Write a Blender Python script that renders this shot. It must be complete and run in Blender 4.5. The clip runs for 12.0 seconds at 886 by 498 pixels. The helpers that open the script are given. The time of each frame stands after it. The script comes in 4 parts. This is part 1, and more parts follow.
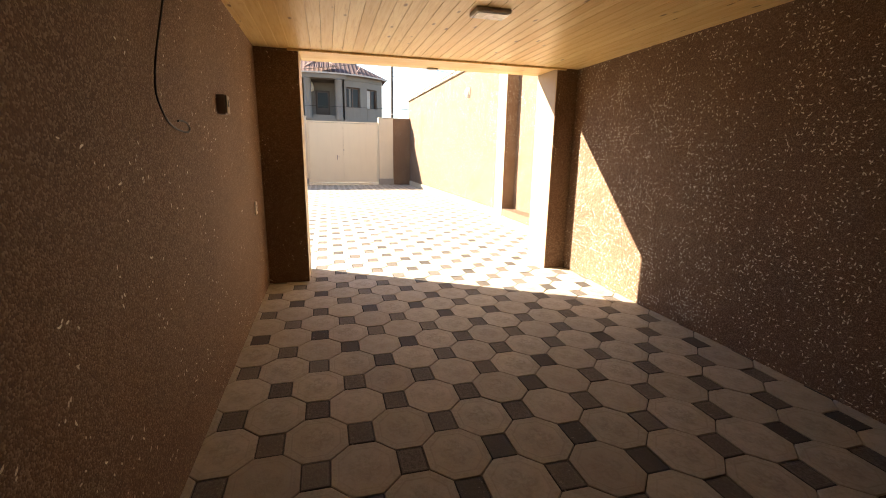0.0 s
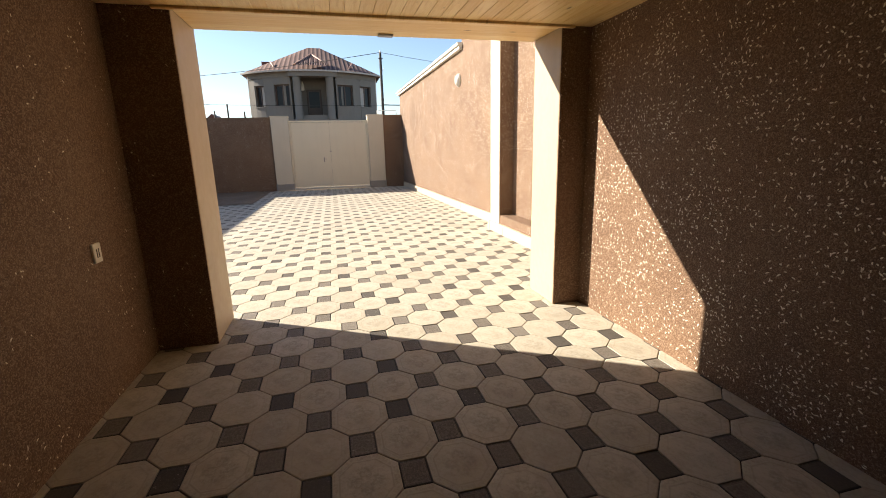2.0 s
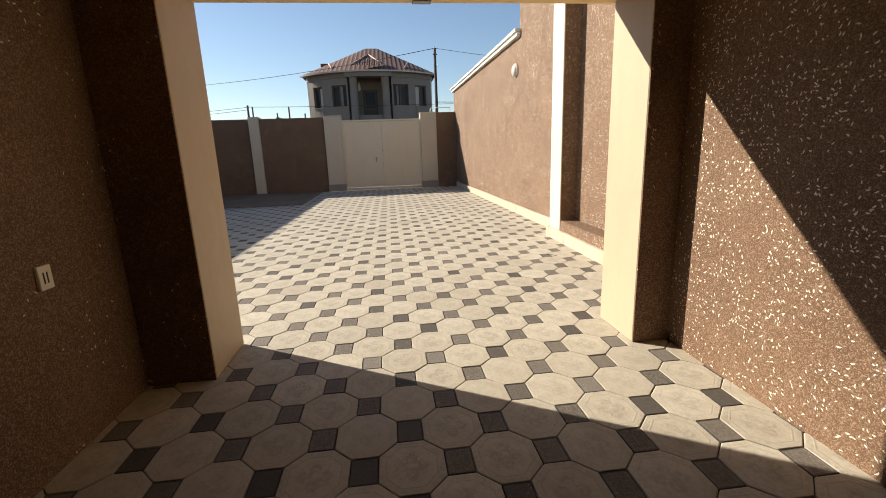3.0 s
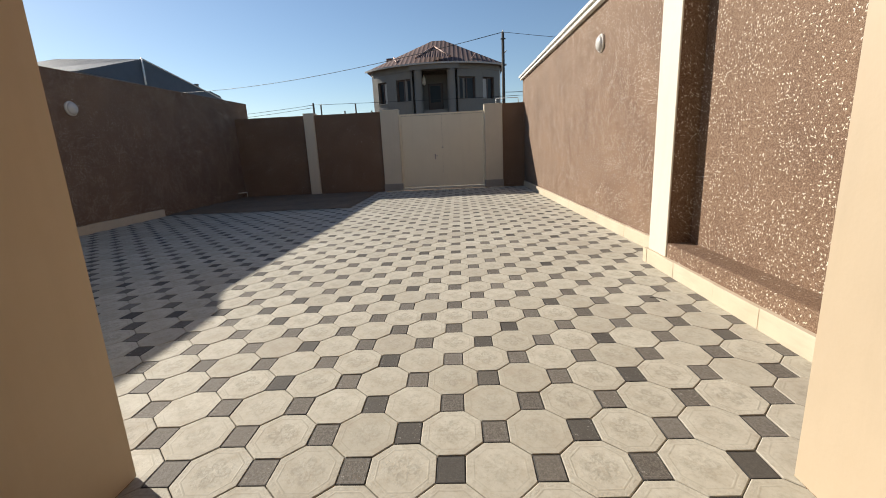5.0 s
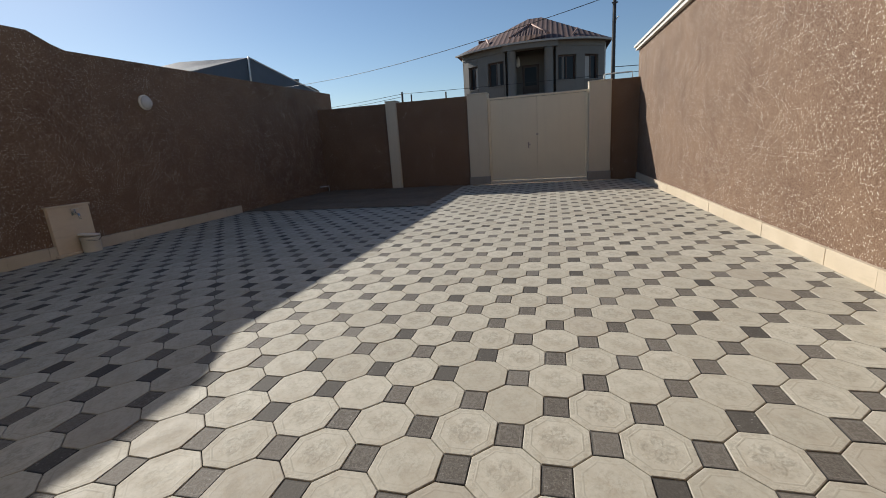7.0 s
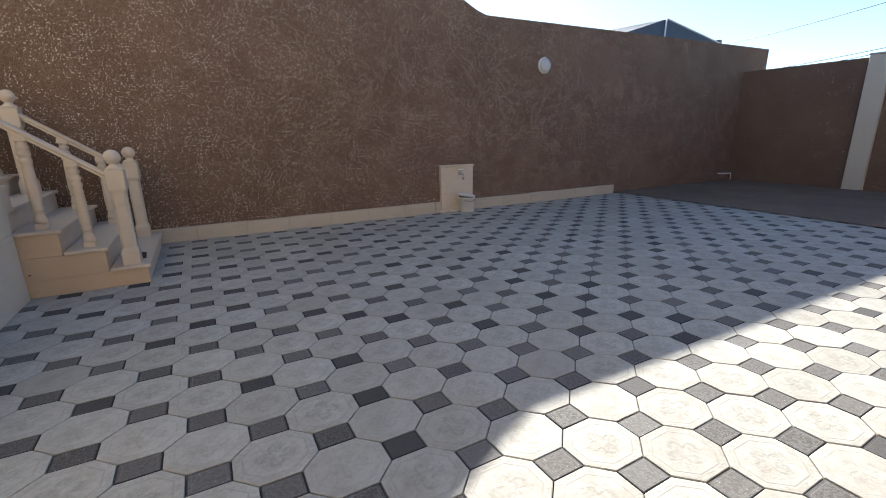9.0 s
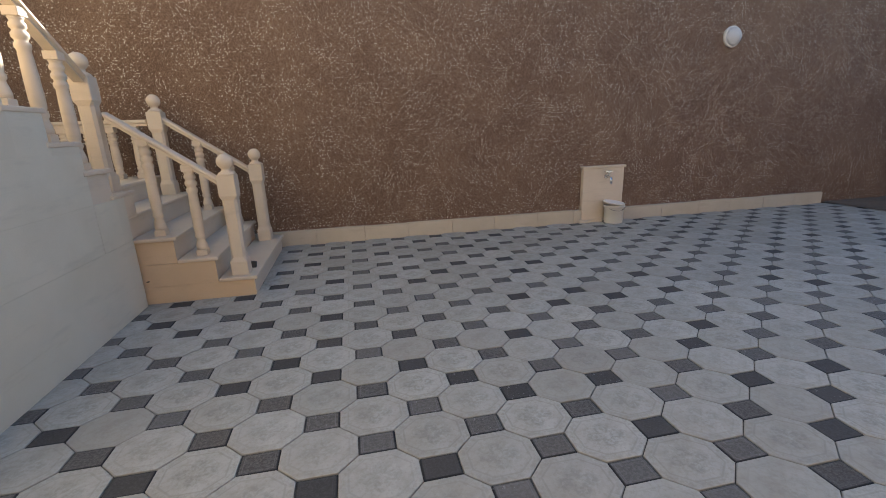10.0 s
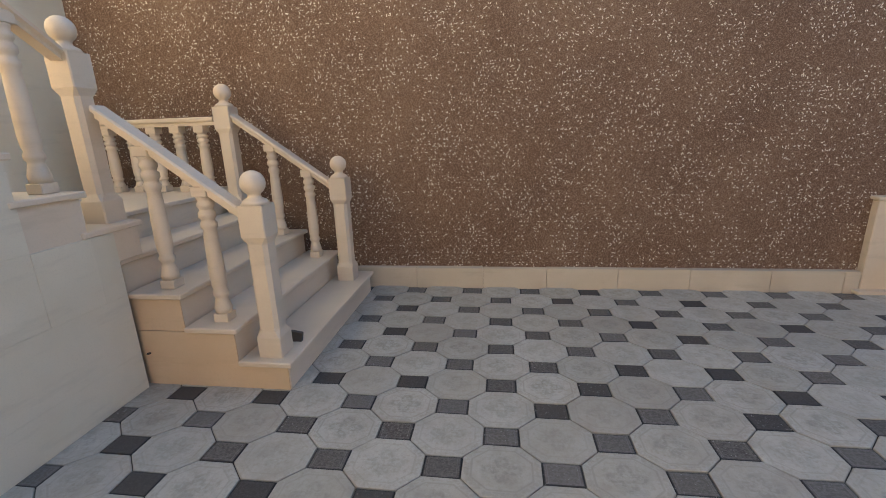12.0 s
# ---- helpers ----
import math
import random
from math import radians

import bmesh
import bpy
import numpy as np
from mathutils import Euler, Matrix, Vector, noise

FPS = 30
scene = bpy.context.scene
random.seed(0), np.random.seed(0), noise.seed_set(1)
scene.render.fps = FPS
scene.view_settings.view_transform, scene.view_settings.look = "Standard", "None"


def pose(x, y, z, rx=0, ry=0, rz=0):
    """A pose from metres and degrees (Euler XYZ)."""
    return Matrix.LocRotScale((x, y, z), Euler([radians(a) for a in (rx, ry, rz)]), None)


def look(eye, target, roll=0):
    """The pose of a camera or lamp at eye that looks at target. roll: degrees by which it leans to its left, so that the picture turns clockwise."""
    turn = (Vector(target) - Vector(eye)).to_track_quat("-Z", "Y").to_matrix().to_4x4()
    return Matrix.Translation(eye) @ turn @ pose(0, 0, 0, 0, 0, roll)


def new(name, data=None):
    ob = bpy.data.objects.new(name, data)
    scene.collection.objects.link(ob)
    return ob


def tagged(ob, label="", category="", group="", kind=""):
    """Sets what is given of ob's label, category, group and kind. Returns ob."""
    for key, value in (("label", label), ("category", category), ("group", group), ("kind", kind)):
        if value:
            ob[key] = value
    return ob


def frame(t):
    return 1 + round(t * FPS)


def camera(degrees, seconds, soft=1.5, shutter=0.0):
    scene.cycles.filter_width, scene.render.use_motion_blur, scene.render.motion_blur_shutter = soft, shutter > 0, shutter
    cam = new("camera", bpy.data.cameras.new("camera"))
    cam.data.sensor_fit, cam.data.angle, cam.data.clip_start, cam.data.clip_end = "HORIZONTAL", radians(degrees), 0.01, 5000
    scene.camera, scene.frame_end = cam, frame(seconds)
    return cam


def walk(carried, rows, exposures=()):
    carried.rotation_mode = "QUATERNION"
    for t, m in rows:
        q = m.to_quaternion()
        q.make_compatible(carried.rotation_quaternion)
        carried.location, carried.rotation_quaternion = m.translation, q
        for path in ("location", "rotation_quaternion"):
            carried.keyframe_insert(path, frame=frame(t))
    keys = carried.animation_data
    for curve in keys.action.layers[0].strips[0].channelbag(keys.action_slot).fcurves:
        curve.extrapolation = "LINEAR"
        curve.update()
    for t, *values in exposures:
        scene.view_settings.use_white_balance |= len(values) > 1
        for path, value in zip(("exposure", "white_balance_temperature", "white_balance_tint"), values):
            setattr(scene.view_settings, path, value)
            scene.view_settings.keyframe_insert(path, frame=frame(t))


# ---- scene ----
cam = camera(91.29, 12.0, 0.95)
PATH = [
    (0.0, pose(0.096, 0.320, 1.358, 77.50, -0.95, -14.81)),
    (0.5, pose(0.274, 0.587, 1.329, 77.40, 0.51, -16.36)),
    (1.0, pose(0.464, 0.924, 1.375, 77.22, 0.85, -16.82)),
    (1.5, pose(0.621, 1.276, 1.369, 77.29, 1.41, -16.58)),
    (2.0, pose(0.797, 1.630, 1.379, 77.06, 1.36, -14.26)),
    (2.5, pose(0.904, 1.972, 1.354, 77.40, 1.89, -8.27)),
    (3.0, pose(1.029, 2.353, 1.347, 77.18, 1.99, -7.01)),
    (3.2, pose(1.079, 2.501, 1.334, 77.25, 2.03, -7.05)),
    (4.8, pose(1.314, 3.749, 1.321, 77.42, 1.98, -0.46)),
    (5.0, pose(1.341, 3.915, 1.337, 77.04, 2.68, 1.92)),
    (5.5, pose(1.354, 4.331, 1.322, 77.31, 3.02, 3.23)),
    (6.0, pose(1.375, 4.741, 1.308, 77.16, 3.01, 4.30)),
    (6.5, pose(1.332, 5.124, 1.322, 76.69, 2.83, 9.68)),
    (8.3, pose(0.765, 6.533, 1.317, 76.79, 2.60, 31.56)),
    (8.5, pose(0.634, 6.659, 1.291, 77.04, 0.64, 38.49)),
    (9.0, pose(0.240, 6.907, 1.311, 75.00, 0.85, 61.05)),
    (9.5, pose(-0.202, 7.070, 1.336, 74.41, 1.70, 68.86)),
    (10.0, pose(-0.626, 7.261, 1.344, 74.61, 1.89, 78.06)),
    (10.5, pose(-1.093, 7.347, 1.320, 75.27, 0.53, 83.57)),
    (11.0, pose(-1.538, 7.445, 1.329, 75.14, 0.61, 86.46)),
    (11.5, pose(-1.998, 7.492, 1.354, 75.10, 2.14, 95.02)),
    (12.0, pose(-2.469, 7.509, 1.375, 74.81, 1.80, 97.24)),
]
EXPOSURES = [
    (0.0, 2.45, 7800, 16), (0.5, 2.65, 7800, 16), (1.0, 2.05, 7700, 16), (1.5, 1.65, 7500, 15), (2.0, 1.4, 7200, 13), (2.5, 0.95, 7300, 12), (3.0, 0.8, 7100, 12),
    (5.0, 0.5, 6600, 10), (5.5, 0.35, 6500, 10), (6.0, 0.2, 6500, 10), (6.5, 0.15, 6400, 10), (8.5, 0.75, 6050, 10), (9.0, 1.4, 5900, 10), (9.5, 1.7, 6000, 10), (10.0, 1.75, 6400, 10), (10.5, 1.75, 6700, 10), (12.0, 2.05, 6700, 10),
]
walk(cam, PATH, EXPOSURES)

# ---- light ----
SUN_EL, SUN_AZ = 27.8, 58.1
world = bpy.data.worlds.new("sky")
scene.world = world
world.use_nodes = True
sky = world.node_tree.nodes.new("ShaderNodeTexSky")
sky.sky_type, sky.sun_disc = "NISHITA", False
sky.dust_density, sky.ozone_density = 0.2, 3.0
sky.sun_elevation, sky.sun_rotation = radians(SUN_EL), radians(-SUN_AZ)
world.node_tree.links.new(sky.outputs[0], world.node_tree.nodes["Background"].inputs[0])
world.node_tree.nodes["Background"].inputs[1].default_value = 0.082
sun = new("sun", bpy.data.lights.new("sun", "SUN"))
sun.data.energy, sun.data.angle, sun.data.color = 5.0, radians(0.5), (1.0, 0.93, 0.82)
sun.matrix_world = look((-math.sin(radians(SUN_AZ)) * math.cos(radians(SUN_EL)) * 30, math.cos(radians(SUN_AZ)) * math.cos(radians(SUN_EL)) * 30, math.sin(radians(SUN_EL)) * 30), (0, 0, 0))


# ---- materials ----
class Mat:
    """A node material with short calls for the usual nodes."""

    def __init__(self, name, rough=0.7, metal=0.0):
        self.m = bpy.data.materials.new(name)
        self.m.use_nodes = True
        self.t = self.m.node_tree
        self.b = self.t.nodes["Principled BSDF"]
        self.b.inputs["Roughness"].default_value = rough
        self.b.inputs["Metallic"].default_value = metal
        self.co = self.node("ShaderNodeTexCoord").outputs["Object"]

    def node(self, kind, **props):
        n = self.t.nodes.new(kind)
        for k, v in props.items():
            setattr(n, k, v)
        return n

    def put(self, value, socket):
        if hasattr(value, "is_linked"):
            self.t.links.new(value, socket)
        else:
            if isinstance(value, tuple) and len(value) == 3 and socket.type == "RGBA":
                value = (*value, 1)
            socket.default_value = value

    def mapped(self, scale=(1, 1, 1), turn=(0, 0, 0), co=None):
        n = self.node("ShaderNodeMapping")
        self.put(co or self.co, n.inputs[0])
        n.inputs["Rotation"].default_value = [radians(a) for a in turn]
        n.inputs["Scale"].default_value = scale
        return n.outputs[0]

    def noise(self, scale, detail=4.0, rough=0.55, co=None):
        n = self.node("ShaderNodeTexNoise")
        self.put(co or self.co, n.inputs["Vector"])
        n.inputs["Scale"].default_value, n.inputs["Detail"].default_value, n.inputs["Roughness"].default_value = scale, detail, rough
        return n.outputs["Fac"]

    def cells(self, scale, co=None, feature="F1"):
        n = self.node("ShaderNodeTexVoronoi", feature=feature)
        self.put(co or self.co, n.inputs["Vector"])
        n.inputs["Scale"].default_value = scale
        return n.outputs["Distance"], n.outputs["Color"]

    def math(self, op, a, b=0.0, c=0.0):
        n = self.node("ShaderNodeMath", operation=op)
        for v, s in zip((a, b, c), n.inputs):
            self.put(v, s)
        return n.outputs[0]

    def ramp(self, value, lo, hi, a=0.0, b=1.0):
        n = self.node("ShaderNodeMapRange")
        for v, s in zip((value, lo, hi, a, b), n.inputs):
            self.put(v, s)
        return n.outputs[0]

    def mix(self, fac, a, b, blend="MIX"):
        n = self.node("ShaderNodeMix", data_type="RGBA", blend_type=blend)
        self.put(fac, n.inputs[0])
        self.put(a, n.inputs[6])
        self.put(b, n.inputs[7])
        return n.outputs[2]

    def split(self, co):
        n = self.node("ShaderNodeSeparateXYZ")
        self.put(co, n.inputs[0])
        return n.outputs

    def done(self, colour, height=None, strength=0.3, distance=0.01, rough=None):
        self.put(colour, self.b.inputs["Base Color"])
        if rough is not None:
            self.put(rough, self.b.inputs["Roughness"])
        if height is not None:
            n = self.node("ShaderNodeBump")
            n.inputs["Strength"].default_value, n.inputs["Distance"].default_value = strength, distance
            self.put(height, n.inputs["Height"])
            self.put(n.outputs[0], self.b.inputs["Normal"])
        return self.m


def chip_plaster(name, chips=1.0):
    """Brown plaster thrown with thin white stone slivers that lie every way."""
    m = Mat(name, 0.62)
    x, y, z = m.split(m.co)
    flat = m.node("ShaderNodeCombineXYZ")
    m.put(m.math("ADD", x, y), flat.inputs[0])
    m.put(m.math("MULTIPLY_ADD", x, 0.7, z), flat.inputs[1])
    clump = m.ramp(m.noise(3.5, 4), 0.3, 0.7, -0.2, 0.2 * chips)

    def slivers(cell, half_long, half_wide, share, seed):
        """Curved slivers, one to a cell, each turned by chance."""
        co = m.node("ShaderNodeVectorMath", operation="MULTIPLY_ADD")
        m.put(flat.outputs[0], co.inputs[0])
        co.inputs[1].default_value, co.inputs[2].default_value = (1 / cell, 1 / cell, 0), (seed, seed * 1.7, 0)
        v = m.node("ShaderNodeTexVoronoi", voronoi_dimensions="2D")
        m.put(co.outputs[0], v.inputs["Vector"])
        v.inputs["Scale"].default_value = 1.0
        away = m.node("ShaderNodeVectorMath", operation="SUBTRACT")
        m.put(co.outputs[0], away.inputs[0])
        m.put(v.outputs["Position"], away.inputs[1])
        dx, dy, _ = m.split(away.outputs[0])
        r, g, b = m.split(v.outputs["Color"])
        turn = m.math("MULTIPLY", r, 6.283)
        c, s = m.math("COSINE", turn), m.math("SINE", turn)
        along = m.math("ADD", m.math("MULTIPLY", dx, c), m.math("MULTIPLY", dy, s))
        across = m.math("SUBTRACT", m.math("MULTIPLY", dy, c), m.math("MULTIPLY", dx, s))
        across = m.math("ADD", across, m.math("MULTIPLY", m.math("MULTIPLY", along, along), m.ramp(b, 0, 1, -1.1, 1.1)))
        size = m.ramp(b, 0, 1, 0.65, 1.25)
        p, q = m.math("DIVIDE", m.math("DIVIDE", along, half_long), size), m.math("DIVIDE", across, half_wide)
        e = m.math("ADD", m.math("MULTIPLY", p, p), m.math("MULTIPLY", q, q))
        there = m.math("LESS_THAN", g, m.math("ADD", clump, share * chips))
        return m.math("MULTIPLY", there, m.ramp(e, 1.25, 0.6)), r

    a, ra = slivers(0.031, 0.28, 0.118, 0.21, 3.1)
    b, rb = slivers(0.022, 0.30, 0.140, 0.11, 7.7)
    c, rc = slivers(0.055, 0.19, 0.065, 0.24, 12.9)
    white = m.math("MAXIMUM", m.math("MAXIMUM", a, b), c)
    grit, gc = m.cells(170)
    pits = m.split(gc)[0]
    base = m.mix(m.ramp(m.noise(1.1, 5), 0.3, 0.7), (0.122, 0.065, 0.035), (0.184, 0.108, 0.061))
    base = m.mix(m.ramp(pits, 0.55, 1.0, 0, 0.8), base, (0.34, 0.24, 0.17))
    base = m.mix(m.ramp(pits, 0.4, 0.0, 0, 0.5), base, (0.055, 0.029, 0.020))
    tint = m.mix(m.ramp(m.math("ADD", ra, rb), 0.3, 1.7), (0.90, 0.84, 0.72), (0.70, 0.60, 0.45))
    col = m.mix(m.math("MULTIPLY", white, 0.92), base, tint)
    h = m.math("ADD", m.math("MULTIPLY", white, m.ramp(rc, 0, 1, 0.5, 1.0)), m.math("ADD", m.math("MULTIPLY", m.math("SUBTRACT", 1.0, grit), 0.5), m.math("MULTIPLY", m.noise(38, 4), 0.9)))
    return m.done(col, h, 0.5, 0.005, m.ramp(white, 0, 1, 0.82, 0.42))


def paint(name, col, dirt=0.15, rough=0.55, grain=120, relief=0.25):
    """Painted plaster with soft stains and a fine grain."""
    m = Mat(name, rough)
    stain = m.ramp(m.noise(1.7, 6, 0.6), 0.35, 0.75)
    streak = m.ramp(m.noise(1, 4, 0.6, m.mapped((9, 9, 0.7))), 0.5, 0.8, 0, dirt)
    c = m.mix(m.math("MULTIPLY", stain, dirt), col, tuple(v * 0.55 for v in col))
    c = m.mix(streak, c, tuple(v * 0.6 for v in col))
    h = m.math("ADD", m.noise(grain, 3), m.math("MULTIPLY", m.noise(7, 4), 1.5))
    return m.done(c, h, relief, 0.004, m.ramp(m.noise(14, 3), 0.3, 0.7, rough - 0.1, rough + 0.12))


def cut_stone(name, a, b, rough=0.6, by_piece=True):
    """Sawn limestone, each piece a little different."""
    m = Mat(name, rough)
    v = m.noise(2.4, 7, 0.62)
    c = m.mix(m.ramp(v, 0.3, 0.72), a, b)
    vein = m.ramp(m.noise(1, 5, 0.6, m.mapped((3, 3, 16))), 0.55, 0.75, 0, 0.35)
    c = m.mix(vein, c, tuple(x * 0.72 for x in a))
    c = m.mix(m.ramp(m.noise(140, 2), 0.55, 0.75, 0, 0.3), c, tuple(x * 0.7 for x in b))
    if by_piece:
        rnd = m.node("ShaderNodeObjectInfo").outputs["Random"]
        c = m.mix(m.ramp(rnd, 0, 1, 0.0, 0.16), c, tuple(x * 0.8 for x in a))
    h = m.math("ADD", m.noise(90, 3), m.math("MULTIPLY", m.noise(12, 4), 1.2))
    return m.done(c, h, 0.25, 0.003, m.ramp(v, 0.3, 0.7, rough - 0.12, rough + 0.1))


def tile_stuff(name, light, by_island):
    """Pressed concrete paving; the UV map holds metres from each tile's centre."""
    m = Mat(name, 0.6)
    u, v, _ = m.split(m.node("ShaderNodeTexCoord").outputs["UV"])
    rnd = m.node("ShaderNodeNewGeometry").outputs["Random Per Island"] if by_island else m.node("ShaderNodeObjectInfo").outputs["Random"]
    rnd2 = m.math("FRACT", m.math("MULTIPLY", rnd, 37.7))
    rnd3 = m.math("FRACT", m.math("MULTIPLY", rnd, 91.3))
    x, y = m.math("DIVIDE", u, 0.1475 if light else 0.0625), m.math("DIVIDE", v, 0.168 if light else 0.0825)
    ax, ay = m.math("ABSOLUTE", x), m.math("ABSOLUTE", y)
    edge = m.math("MAXIMUM", m.math("MAXIMUM", ax, ay), m.math("MULTIPLY", m.math("ADD", ax, ay), 0.69 if light else 0.0))
    r = m.math("SQRT", m.math("ADD", m.math("MULTIPLY", x, x), m.math("MULTIPLY", y, y)))
    th = m.math("ARCTAN2", y, x)
    petal = m.math("ABSOLUTE", m.math("COSINE", m.math("MULTIPLY", th, 2.0)))
    flower = m.math("MULTIPLY", m.ramp(m.math("ABSOLUTE", m.math("SUBTRACT", r, m.math("MULTIPLY_ADD", petal, 0.30, 0.16))), 0.10, 0.02), m.ramp(r, 0.62, 0.5))
    lobes = m.math("MULTIPLY", m.ramp(m.math("SUBTRACT", r, m.math("MULTIPLY_ADD", petal, 0.30, 0.18)), 0.05, -0.05), m.ramp(r, 0.06, 0.16))
    line = m.ramp(m.math("ABSOLUTE", m.math("SUBTRACT", edge, 0.76)), 0.035, 0.012)
    co2 = m.node("ShaderNodeCombineXYZ")
    m.put(x, co2.inputs[0])
    m.put(y, co2.inputs[1])
    m.put(m.math("MULTIPLY", rnd, 50.0), co2.inputs[2])
    curl = m.ramp(m.noise(9.0 if light else 5.0, 3, 0.55, co2.outputs[0]), 0.46, 0.56)
    rim = m.math("MULTIPLY", curl, m.math("MULTIPLY", m.ramp(edge, 0.78, 0.84), m.ramp(edge, 0.99, 0.93)))
    mid = m.math("MULTIPLY", curl, m.ramp(r, 0.66, 0.56)) if light else m.math("MULTIPLY", curl, m.ramp(edge, 0.8, 0.7))
    keen = m.ramp(rnd2, 0.1, 0.7, 0.45, 1.0)
    pattern = m.math("MULTIPLY", m.math("ADD", m.math("MAXIMUM", m.math("MULTIPLY", flower, 0.6), line) if light else line, m.math("MULTIPLY_ADD", mid, 0.6, m.math("MULTIPLY", rim, 0.8))), keen)
    blot = m.ramp(m.noise(2.3, 6, 0.62), 0.38, 0.7)
    wear = m.noise(1.4, 5, 0.6, co2.outputs[0])
    if light:
        c = m.mix(rnd3, (0.445, 0.418, 0.345), (0.545, 0.517, 0.435))
        c = m.mix(m.ramp(rnd, 0.90, 0.93, 0, 0.5), c, (0.36, 0.32, 0.26))
        c = m.mix(m.math("MULTIPLY", blot, 0.45), c, (0.36, 0.32, 0.25))
        c = m.mix(m.math("MULTIPLY", m.ramp(m.noise(11, 5, 0.6), 0.45, 0.72), 0.35), c, (0.33, 0.29, 0.22))
        c = m.mix(m.ramp(m.noise(46, 4, 0.65), 0.5, 0.68, 0, 0.38), c, (0.31, 0.27, 0.20))
        c = m.mix(m.ramp(wear, 0.48, 0.72, 0, 0.5), c, (0.35, 0.30, 0.23))
        c = m.mix(m.math("MULTIPLY", m.math("MULTIPLY", lobes, keen), m.ramp(curl, 0, 1, 0.16, 0.40)), c, (0.27, 0.25, 0.20))
        c = m.mix(m.math("MULTIPLY", pattern, 0.36), c, (0.27, 0.25, 0.195))
        c = m.mix(m.ramp(edge, 0.97, 0.99, 0, 0.3), c, (0.20, 0.17, 0.13))
    else:
        c = m.mix(rnd3, (0.080, 0.068, 0.055), (0.132, 0.115, 0.094))
        c = m.mix(m.ramp(m.noise(9, 4, 0.65, co2.outputs[0]), 0.48, 0.66, 0, 0.55), c, (0.225, 0.20, 0.165))
        c = m.mix(m.math("MULTIPLY", pattern, 0.45), c, (0.26, 0.245, 0.22))
        c = m.mix(m.ramp(rnd2, 0.8, 0.9, 0, 0.3), c, (0.22, 0.205, 0.18))
        c = m.mix(m.ramp(rnd2, 0.24, 0.2, 0, 0.6), c, (0.038, 0.035, 0.031))
    if not light:
        c = m.mix(m.ramp(edge, 0.87, 0.93, 0, 0.85), c, (0.02, 0.019, 0.018))
    c = m.mix(m.ramp(m.noise(170, 2), 0.6, 0.8, 0, 0.3 if light else 0.12), c, (0.25, 0.23, 0.2))
    if not light:
        c = m.mix(m.math("MULTIPLY", m.ramp(rnd, 0.55, 0.75), m.ramp(m.noise(70, 3, 0.6), 0.62, 0.70, 0, 0.55)), c, (0.46, 0.44, 0.40))
    h = m.math("ADD", m.math("MULTIPLY", pattern, 0.8), m.math("ADD", m.math("MULTIPLY", m.noise(200, 2), 0.25), m.math("MULTIPLY", m.noise(18, 4), 0.6)))
    return m.done(c, h, 0.26 if light else 0.3, 0.004, m.ramp(wear, 0.3, 0.7, 0.68, 0.85) if light else 0.8)


def pine(name, across=False, width=0.096):
    """Varnished pine boards that run along y, or along x, with knots."""
    m = Mat(name, 0.38)
    x, y, _ = m.split(m.co)
    if across:
        x, y = y, x
    board = m.math("FLOOR", m.math("DIVIDE", x, width))
    rnd = m.node("ShaderNodeTexWhiteNoise", noise_dimensions="1D")
    m.put(board, rnd.inputs["W"])
    r = rnd.outputs["Value"]
    co2 = m.node("ShaderNodeCombineXYZ")
    m.put(m.math("MULTIPLY", x, 14.0), co2.inputs[0])
    m.put(m.math("MULTIPLY_ADD", r, 30.0, y), co2.inputs[1])
    m.put(m.math("MULTIPLY", board, 3.7), co2.inputs[2])
    grain = m.noise(3.2, 6, 0.6, co2.outputs[0])
    ring = m.math("FRACT", m.math("MULTIPLY", m.noise(0.9, 2, 0.5, co2.outputs[0]), 9.0))
    c = m.mix(r, (0.76, 0.50, 0.20), (0.86, 0.64, 0.32))
    c = m.mix(m.ramp(grain, 0.45, 0.75, 0, 0.4), c, (0.58, 0.31, 0.09))
    c = m.mix(m.ramp(ring, 0.78, 1.0, 0, 0.3), c, (0.52, 0.27, 0.08))
    kco = m.node("ShaderNodeCombineXYZ")
    m.put(m.math("MULTIPLY", x, 10.4), kco.inputs[0])
    m.put(m.math("MULTIPLY_ADD", r, 9.0, m.math("MULTIPLY", y, 4.2)), kco.inputs[1])
    d, kc = m.cells(1.0, kco.outputs[0])
    knot = m.math("MULTIPLY", m.math("GREATER_THAN", m.split(kc)[0], 0.50), m.ramp(d, 0.17, 0.07))
    c = m.mix(m.math("MULTIPLY", knot, 0.85), c, (0.16, 0.055, 0.015))
    return m.done(c, grain, 0.12, 0.003, m.ramp(grain, 0.3, 0.7, 0.3, 0.46))


def soil():
    m = Mat("dry_soil", 0.95)
    c = m.mix(m.ramp(m.noise(0.9, 8, 0.65), 0.3, 0.7), (0.160, 0.110, 0.070), (0.235, 0.170, 0.115))
    c = m.mix(m.ramp(m.noise(26, 4), 0.5, 0.75, 0, 0.6), c, (0.085, 0.062, 0.043))
    return m.done(c, m.noise(30, 6, 0.65), 0.8, 0.03)


def plain(name, col, rough=0.5, metal=0.0, grime=0.12):
    m = Mat(name, rough, metal)
    n = m.noise(9, 5, 0.6)
    return m.done(m.mix(m.ramp(n, 0.35, 0.75, 0, grime), col, tuple(v * 0.45 for v in col)), m.noise(80, 2), 0.08, 0.002, m.ramp(n, 0.3, 0.7, max(rough - 0.1, 0.05), rough + 0.1))


